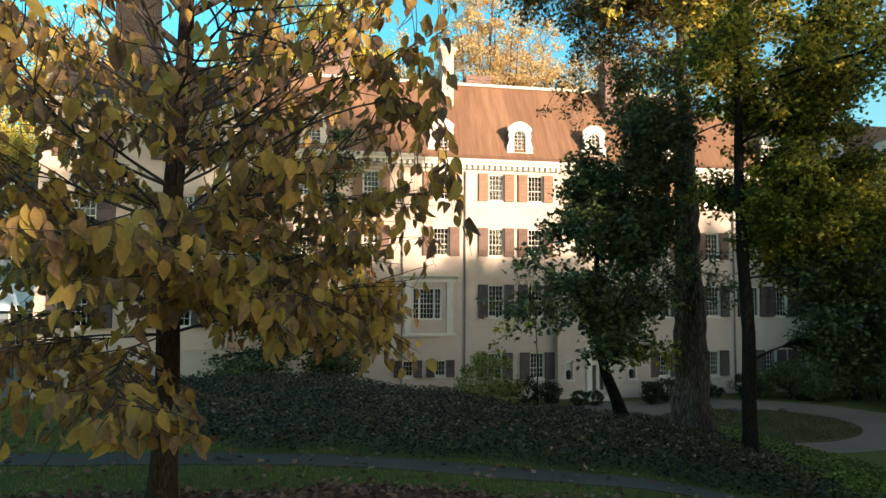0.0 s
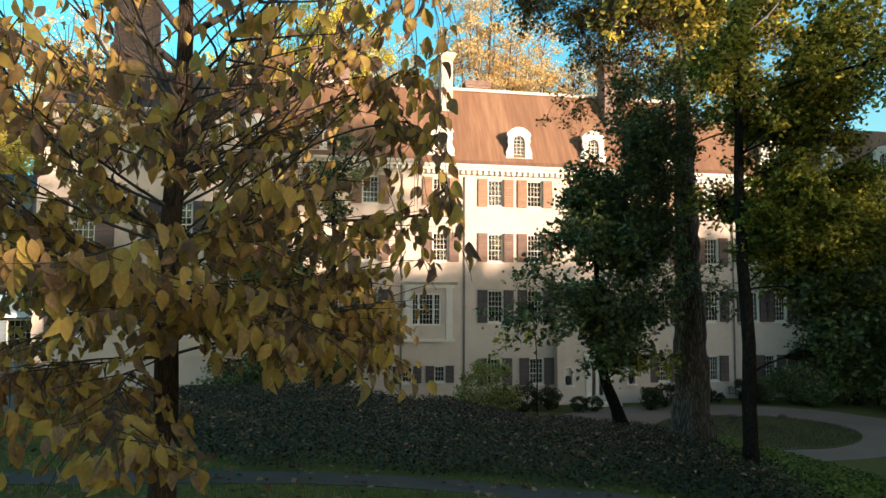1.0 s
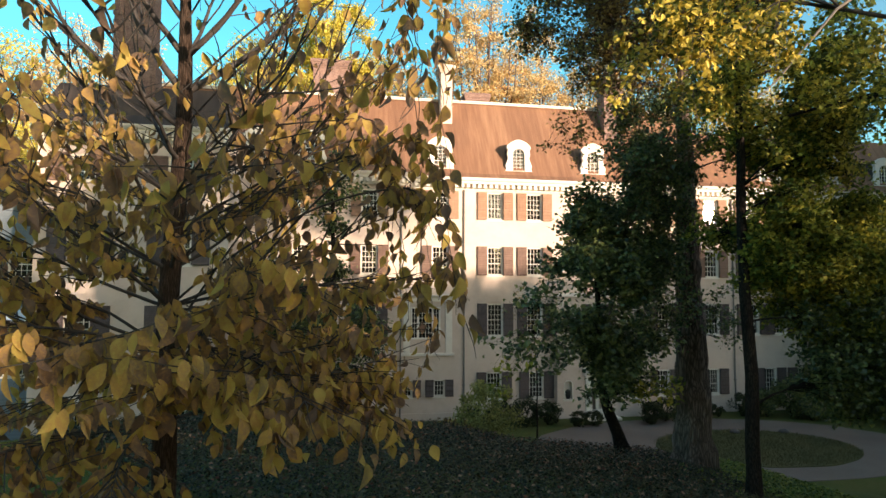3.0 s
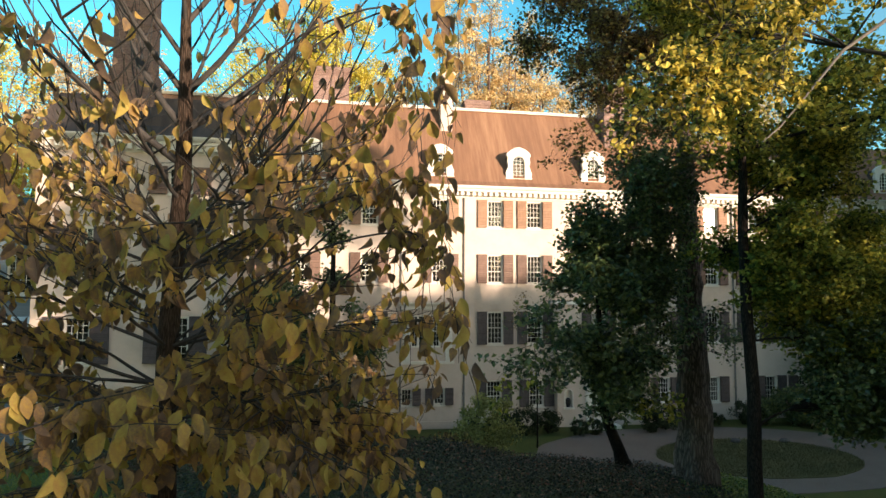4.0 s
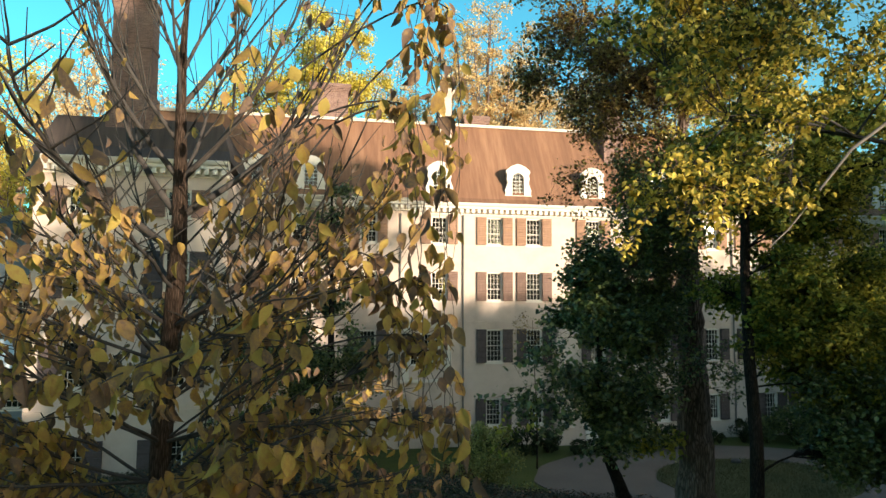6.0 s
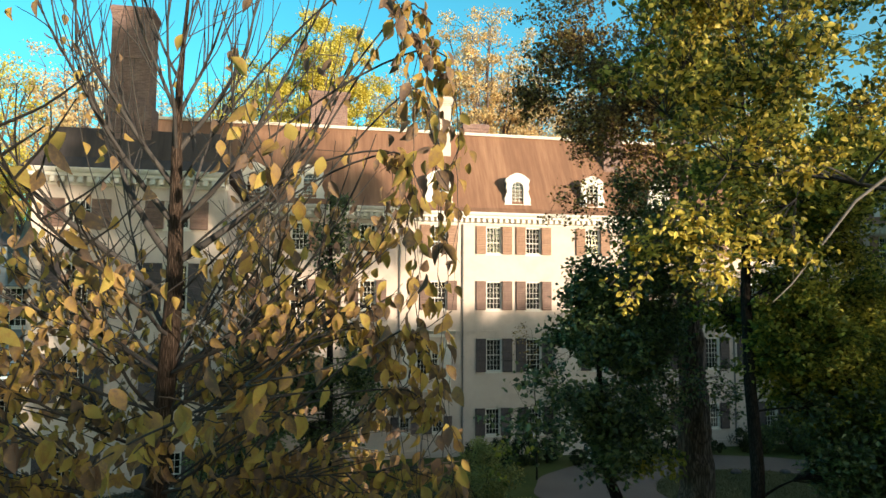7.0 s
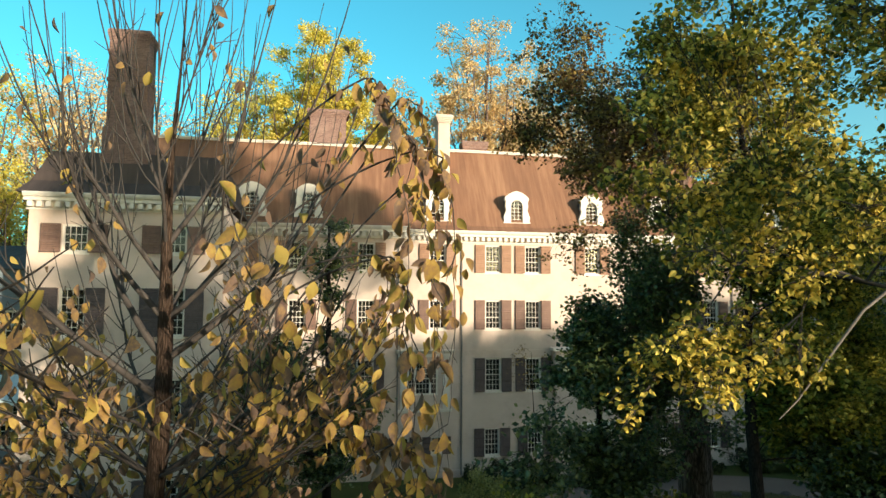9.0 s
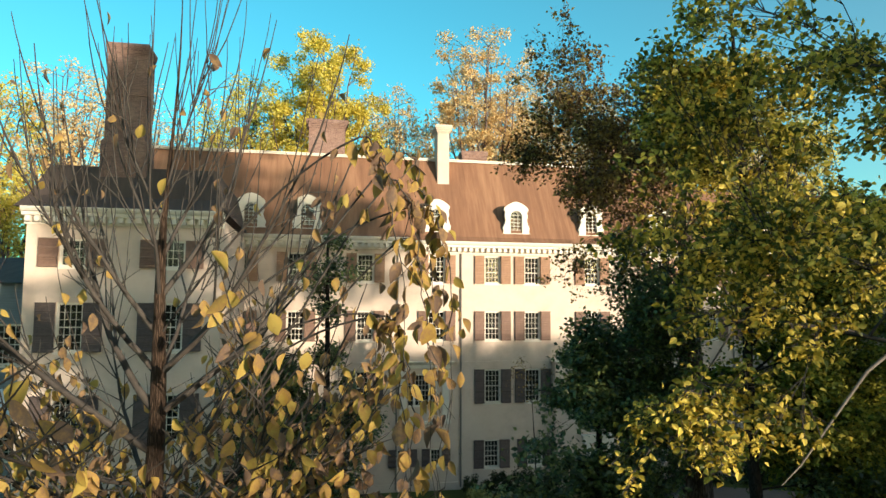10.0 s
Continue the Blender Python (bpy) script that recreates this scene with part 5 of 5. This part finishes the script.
for i, (x, y, hgt, dens) in enumerate(BLOCKERS + HIGH_BLOCKERS):
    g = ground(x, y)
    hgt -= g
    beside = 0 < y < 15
    foot = (0.57, 0.68, 0.72, 0.72, 0.72)[i - len(BLOCKERS)] if i >= len(BLOCKERS) else 0.12
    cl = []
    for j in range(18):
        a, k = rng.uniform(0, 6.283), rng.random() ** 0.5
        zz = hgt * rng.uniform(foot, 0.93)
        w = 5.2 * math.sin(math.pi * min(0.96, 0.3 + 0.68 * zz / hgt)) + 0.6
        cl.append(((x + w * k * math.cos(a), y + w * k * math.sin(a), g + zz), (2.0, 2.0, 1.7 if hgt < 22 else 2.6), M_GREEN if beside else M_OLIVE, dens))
    clump_tree("blocker_tree", (x, y, g), [(x, y, g), (x + 0.4, y, g + hgt * 0.4), (x, y, g + hgt * 0.94)], 0.4, cl, 13000 if beside else int(950 * dens), 0.36 if beside else 0.95, M_BARK, "tree added nearly out of view to block sun and sky light", seed=200 + i, seg=7, split=False, group="wood across the lawn")


# ---- ground cover, drive, shrubs ----
def patch(name, outline, lift, material, label, category, thick=0.06, flat=None):
    """A flat patch with thickness from an outline of x, y that lies on the ground."""
    bm = bmesh.new()
    vs = [bm.verts.new((x, y, (ground(x, y) if flat is None else flat) + lift)) for x, y in outline]
    face = bm.faces.new(vs)
    ext = bmesh.ops.extrude_face_region(bm, geom=[face])
    for v in ext["geom"]:
        if isinstance(v, bmesh.types.BMVert):
            v.co.z -= thick
    bmesh.ops.recalc_face_normals(bm, faces=bm.faces)
    me = bpy.data.meshes.new(name)
    bm.to_mesh(me)
    bm.free()
    me.materials.append(material)
    return tagged(new(name, me), label, category, kind="structure")


def ellipse(cx, cy, rx, ry, n=64, wob=0.0):
    return [(cx + rx * math.cos(2 * math.pi * i / n) * (1 + wob * math.sin(i * 1.3)), cy + ry * math.sin(2 * math.pi * i / n) * (1 + wob * math.sin(i * 0.9))) for i in range(n)]


drive = ellipse(21.3, 31.2, 10.4, 6.9, 72, 0.01)
patch("drive", drive, 0.03, M_DRIVE, "pale grey gravel drive circling an oval lawn", "driveway", flat=FLAT)
patch("drive_arm", [(30.5, 26.6), (60, 24.0), (60, 29.5), (31.0, 32.0)], 0.025, M_DRIVE, "pale grey gravel drive leading away", "driveway", flat=FLAT)
patch("oval_lawn", ellipse(22.3, 30.3, 5.2, 4.0, 64, 0.012), 0.07, M_OVAL, "oval island of short lawn inside the drive", "lawn", thick=0.14, flat=FLAT)


def mulch_edge(x):
    return 7.42 + 0.10 * math.sin(x * 1.7) + 0.05 * math.sin(x * 4.3) - 0.035 * max(0.0, x - 0.5) ** 2


def mulch_bed():
    xs = [-12 + 0.25 * i for i in range(72)]
    verts = [(x, 2.0 + (mulch_edge(x) - 2.0) * k / 12, 0) for x in xs for k in range(13)]
    verts = [(x, y, ground(x, y) + 0.012 + 0.02 * noise.noise(Vector((x * 3, y * 3, 0))) * (y < mulch_edge(x) - 0.05)) for x, y, z in verts]
    faces = [(i * 13 + k, i * 13 + 13 + k, i * 13 + 14 + k, i * 13 + k + 1) for i in range(len(xs) - 1) for k in range(12)]
    ob = new("mulch_bed", mesh_from("mulch_bed", verts, faces, M_SOIL, True))
    m = ob.modifiers.new("thick", "SOLIDIFY")
    m.thickness, m.offset = 0.05, -1
    tagged(ob, "bed of brown mulch and dead leaves under the young tree", "mulch bed", kind="structure")


mulch_bed()


def scatter(name, n, area, size, material, label, category, seed, flat=0.25, lift=(0.0, 0.03), inside=None, stand=False):
    """Many small leaves or blades lying on the ground: one object of kind stuff."""
    rng = random.Random(seed)
    v, f = [], []
    x0, x1, y0, y1 = area
    made = 0
    while made < n:
        x, y = rng.uniform(x0, x1), rng.uniform(y0, y1)
        made += 1
        if inside and not inside(x, y, rng):
            continue
        z = ground(x, y) + rng.uniform(*lift)
        s = size * rng.uniform(0.55, 1.35)
        a = rng.uniform(0, 6.283)
        if stand:
            o = Vector((rng.gauss(0, 0.35), rng.gauss(0, 0.35), 1)).normalized()
            w = Vector((math.cos(a), math.sin(a), 0)) * s * 0.07
            p = Vector((x, y, z))
            b = len(v)
            v += [tuple(p - w), tuple(p + w), tuple(p + o * s)]
            f.append((b, b + 1, b + 2))
        else:
            o = Vector((math.cos(a), math.sin(a), rng.gauss(0, flat))).normalized()
            nn = Vector((rng.gauss(0, flat), rng.gauss(0, flat), 1))
            nn = (nn - o * nn.dot(o)).normalized()
            leaf_geo(v, f, Vector((x, y, z)), o, nn, s, rng.uniform(-0.05, 0.25), True, 1.15)
    return tagged(new(name, mesh_from(name, v, f, material)), label, category, kind="stuff")


def path_y(x):
    return lerp_line(PATH_LINE, x)


def lerp_line(pts, x):
    for (a, u), (b, w) in zip(pts, pts[1:]):
        if x <= b:
            return u + (w - u) * (x - a) / (b - a)
    return pts[-1][1]


IVY_EDGE = [(9.0, -0.9), (9.4, -1.25), (10.2, -1.95), (10.9, -2.6), (12.5, -3.7), (15.0, -5.0), (20, -8.0), (26, -10)]


def in_ivy(x, y, rng):
    edge = lerp_line([(a, b) for a, b in IVY_EDGE], y) + 0.25 * math.sin(y * 2.1)
    right = 9.6 + 0.3 * (y - 12) + rng.gauss(0, 0.35)
    return x > edge and y > path_y(x) + 0.48 + 0.1 * math.sin(x * 3) and x < right


def in_cover(x, y, rng):
    right = 9.6 + 0.3 * (y - 12) + rng.gauss(0, 0.5)
    return right - 0.4 < x < 14.5 and y > path_y(x) + 0.5


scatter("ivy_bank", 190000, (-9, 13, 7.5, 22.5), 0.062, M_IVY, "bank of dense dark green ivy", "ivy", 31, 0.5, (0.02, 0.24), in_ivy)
scatter("groundcover", 40000, (8, 14.5, 6.5, 22), 0.08, M_COVER, "bright green low groundcover under the trees", "groundcover", 32, 0.5, (0.02, 0.18), in_cover)
scatter("grass_blades", 190000, (-11, 6, 6.8, 19), 0.055, M_BLADE, "short green grass blades of the lawn", "grass", 33, stand=True, lift=(-0.01, 0.0), inside=lambda x, y, r: not in_ivy(x, y, r) and abs(y - path_y(x)) > 0.36 and y > mulch_edge(x) - r.random() * 0.06)
scatter("oval_grass", 32000, (17, 27.6, 26.2, 34.4), 0.13, M_OVAL, "short dry grass of the oval lawn", "grass", 37, stand=True, lift=(0.05, 0.07), inside=lambda x, y, r: ((x - 22.3) / 5.2) ** 2 + ((y - 30.3) / 4.0) ** 2 < 1 + r.gauss(0, 0.02))
scatter("fallen_leaves", 5200, (-9, 7, 6.0, 13.5), 0.11, M_FALLEN, "scattered brown fallen leaves", "leaf litter", 34, 0.3, (0.03, 0.06), lambda x, y, r: not in_ivy(x, y, r) and (r.random() < 0.3 or y < mulch_edge(x) or (abs(x + 3.4) < 1 and abs(y - 11) < 0.6)))
scatter("mulch_leaves", 9000, (-9, 5.5, 5.9, 7.6), 0.075, M_FALLEN, "thick litter of reddish brown dead leaves on the mulch", "leaf litter", 36, 0.35, (0.02, 0.07), lambda x, y, r: y < mulch_edge(x) + r.gauss(0, 0.05))
scatter("leaf_litter", 3000, (-5, 11, 8.5, 21), 0.08, M_FALLEN, "brown fallen leaves caught on the ivy", "leaf litter", 35, 0.4, (0.2, 0.26), in_ivy)


def shrub(name, x, y, rx, ry, rz, n, size, material, label, seed, z=None, round_top=False):
    """A shrub: short stems and leaves gathered in clumps over an uneven mound."""
    rng = random.Random(seed)
    g = ground(x, y) if z is None else z
    root = thing(name, (x, y, g), label, "shrub")
    v, f = [], []
    for i in range(9):
        a = rng.uniform(0, 6.283)
        e = Vector((math.cos(a) * rx * 0.6, math.sin(a) * ry * 0.6, rz * rng.uniform(0.8, 1.5)))
        tube(v, f, [Vector((0, 0, -0.05)), e * 0.5 + Vector((0, 0, 0.1)), e], [0.025, 0.015, 0.006], 5)
    part("stem", mesh_from("stem", v, f, M_BARK_DARK), None, root)
    cl = []
    for i in range(30 if not round_top else 60):
        d = rand_dir(rng)
        k = 0.9 if round_top else rng.uniform(0.55, 1.0)
        cl.append((Vector((d.x * rx * k, d.y * ry * k, rz * 0.95 + d.z * rz * 0.9 * k)), min(rx, rz) * (0.22 if round_top else rng.uniform(0.18, 0.42))))
    v, f = [], []
    for i in range(n):
        c, s = cl[rng.randrange(len(cl))]
        p = c + rand_dir(rng) * s * rng.random() ** 0.4
        p.z = max(p.z, 0.03)
        o = (rand_dir(rng) + Vector((0, 0, 0.2))).normalized()
        nn = rand_dir(rng) + (p - Vector((0, 0, rz))).normalized()
        nn = nn - o * nn.dot(o)
        if nn.length > 0.1:
            leaf_geo(v, f, p, o, nn.normalized(), size * rng.uniform(0.6, 1.3), 0.1, True)
    tagged(part("foliage", mesh_from("foliage", v, f, material), None, root), kind="stuff")
    return root


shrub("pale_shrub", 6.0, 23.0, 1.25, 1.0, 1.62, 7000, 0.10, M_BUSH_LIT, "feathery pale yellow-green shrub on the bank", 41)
shrub("low_shrub", 4.4, 21.5, 1.1, 0.7, 0.5, 1500, 0.10, M_RUSSET, "low brownish shrub on the bank", 42)
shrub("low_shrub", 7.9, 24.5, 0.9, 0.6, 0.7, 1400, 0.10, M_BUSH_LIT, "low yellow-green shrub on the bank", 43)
for i, (x, y, rx, rz) in enumerate(((12.2, 37.4, 1.0, 0.85), (13.6, 37.6, 0.9, 0.75), (11.0, 37.9, 0.9, 0.8), (9.4, 38.2, 0.9, 0.7), (19.9, 36.9, 0.9, 0.75), (21.2, 37.4, 0.95, 0.8), (24.6, 38.2, 0.9, 0.55), (27.4, 38.0, 1.1, 0.9))):
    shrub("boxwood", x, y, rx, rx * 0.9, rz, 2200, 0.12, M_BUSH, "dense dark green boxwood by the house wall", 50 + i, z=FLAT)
for i, (x, y) in enumerate(((15.2, 36.6), (16.2, 36.8))):
    shrub("clipped_ball", x, y, 0.55, 0.55, 0.5, 2000, 0.08, M_BUSH, "small clipped round boxwood beside the entrance", 70 + i, z=FLAT, round_top=True)
for i, (x, y, rx, rz) in enumerate(((28.6, 38.0, 1.1, 1.0), (30.2, 37.6, 1.3, 1.4), (31.6, 37.2, 1.5, 1.8), (33.4, 36.6, 1.6, 2.1), (35.2, 36.0, 1.7, 2.2), (37.2, 35.0, 1.8, 2.3), (30.6, 36.4, 1.0, 0.8))):
    shrub("rhododendron", x, y, rx, rx * 0.9, rz, 3200, 0.17, M_GREEN, "large dark green rhododendron along the drive", 80 + i, z=FLAT)


def ground_lamp(x, y):
    root = thing("garden_stone", (x, y, FLAT + 0.12), "small grey stone fixture standing on the oval lawn", "stone", "stones on the lawn")
    bm = bmesh.new()
    bmesh.ops.create_icosphere(bm, subdivisions=2, radius=0.26)
    for v in bm.verts:
        v.co = Vector((v.co.x * 1.2, v.co.y, max(-0.05, v.co.z * 0.7))) * (1 + 0.12 * noise.noise(v.co * 6 + Vector((x, y, 0))))
    part("body", bm, M_STONE, root)


ground_lamp(23.2, 33.4)
ground_lamp(26.0, 33.0)
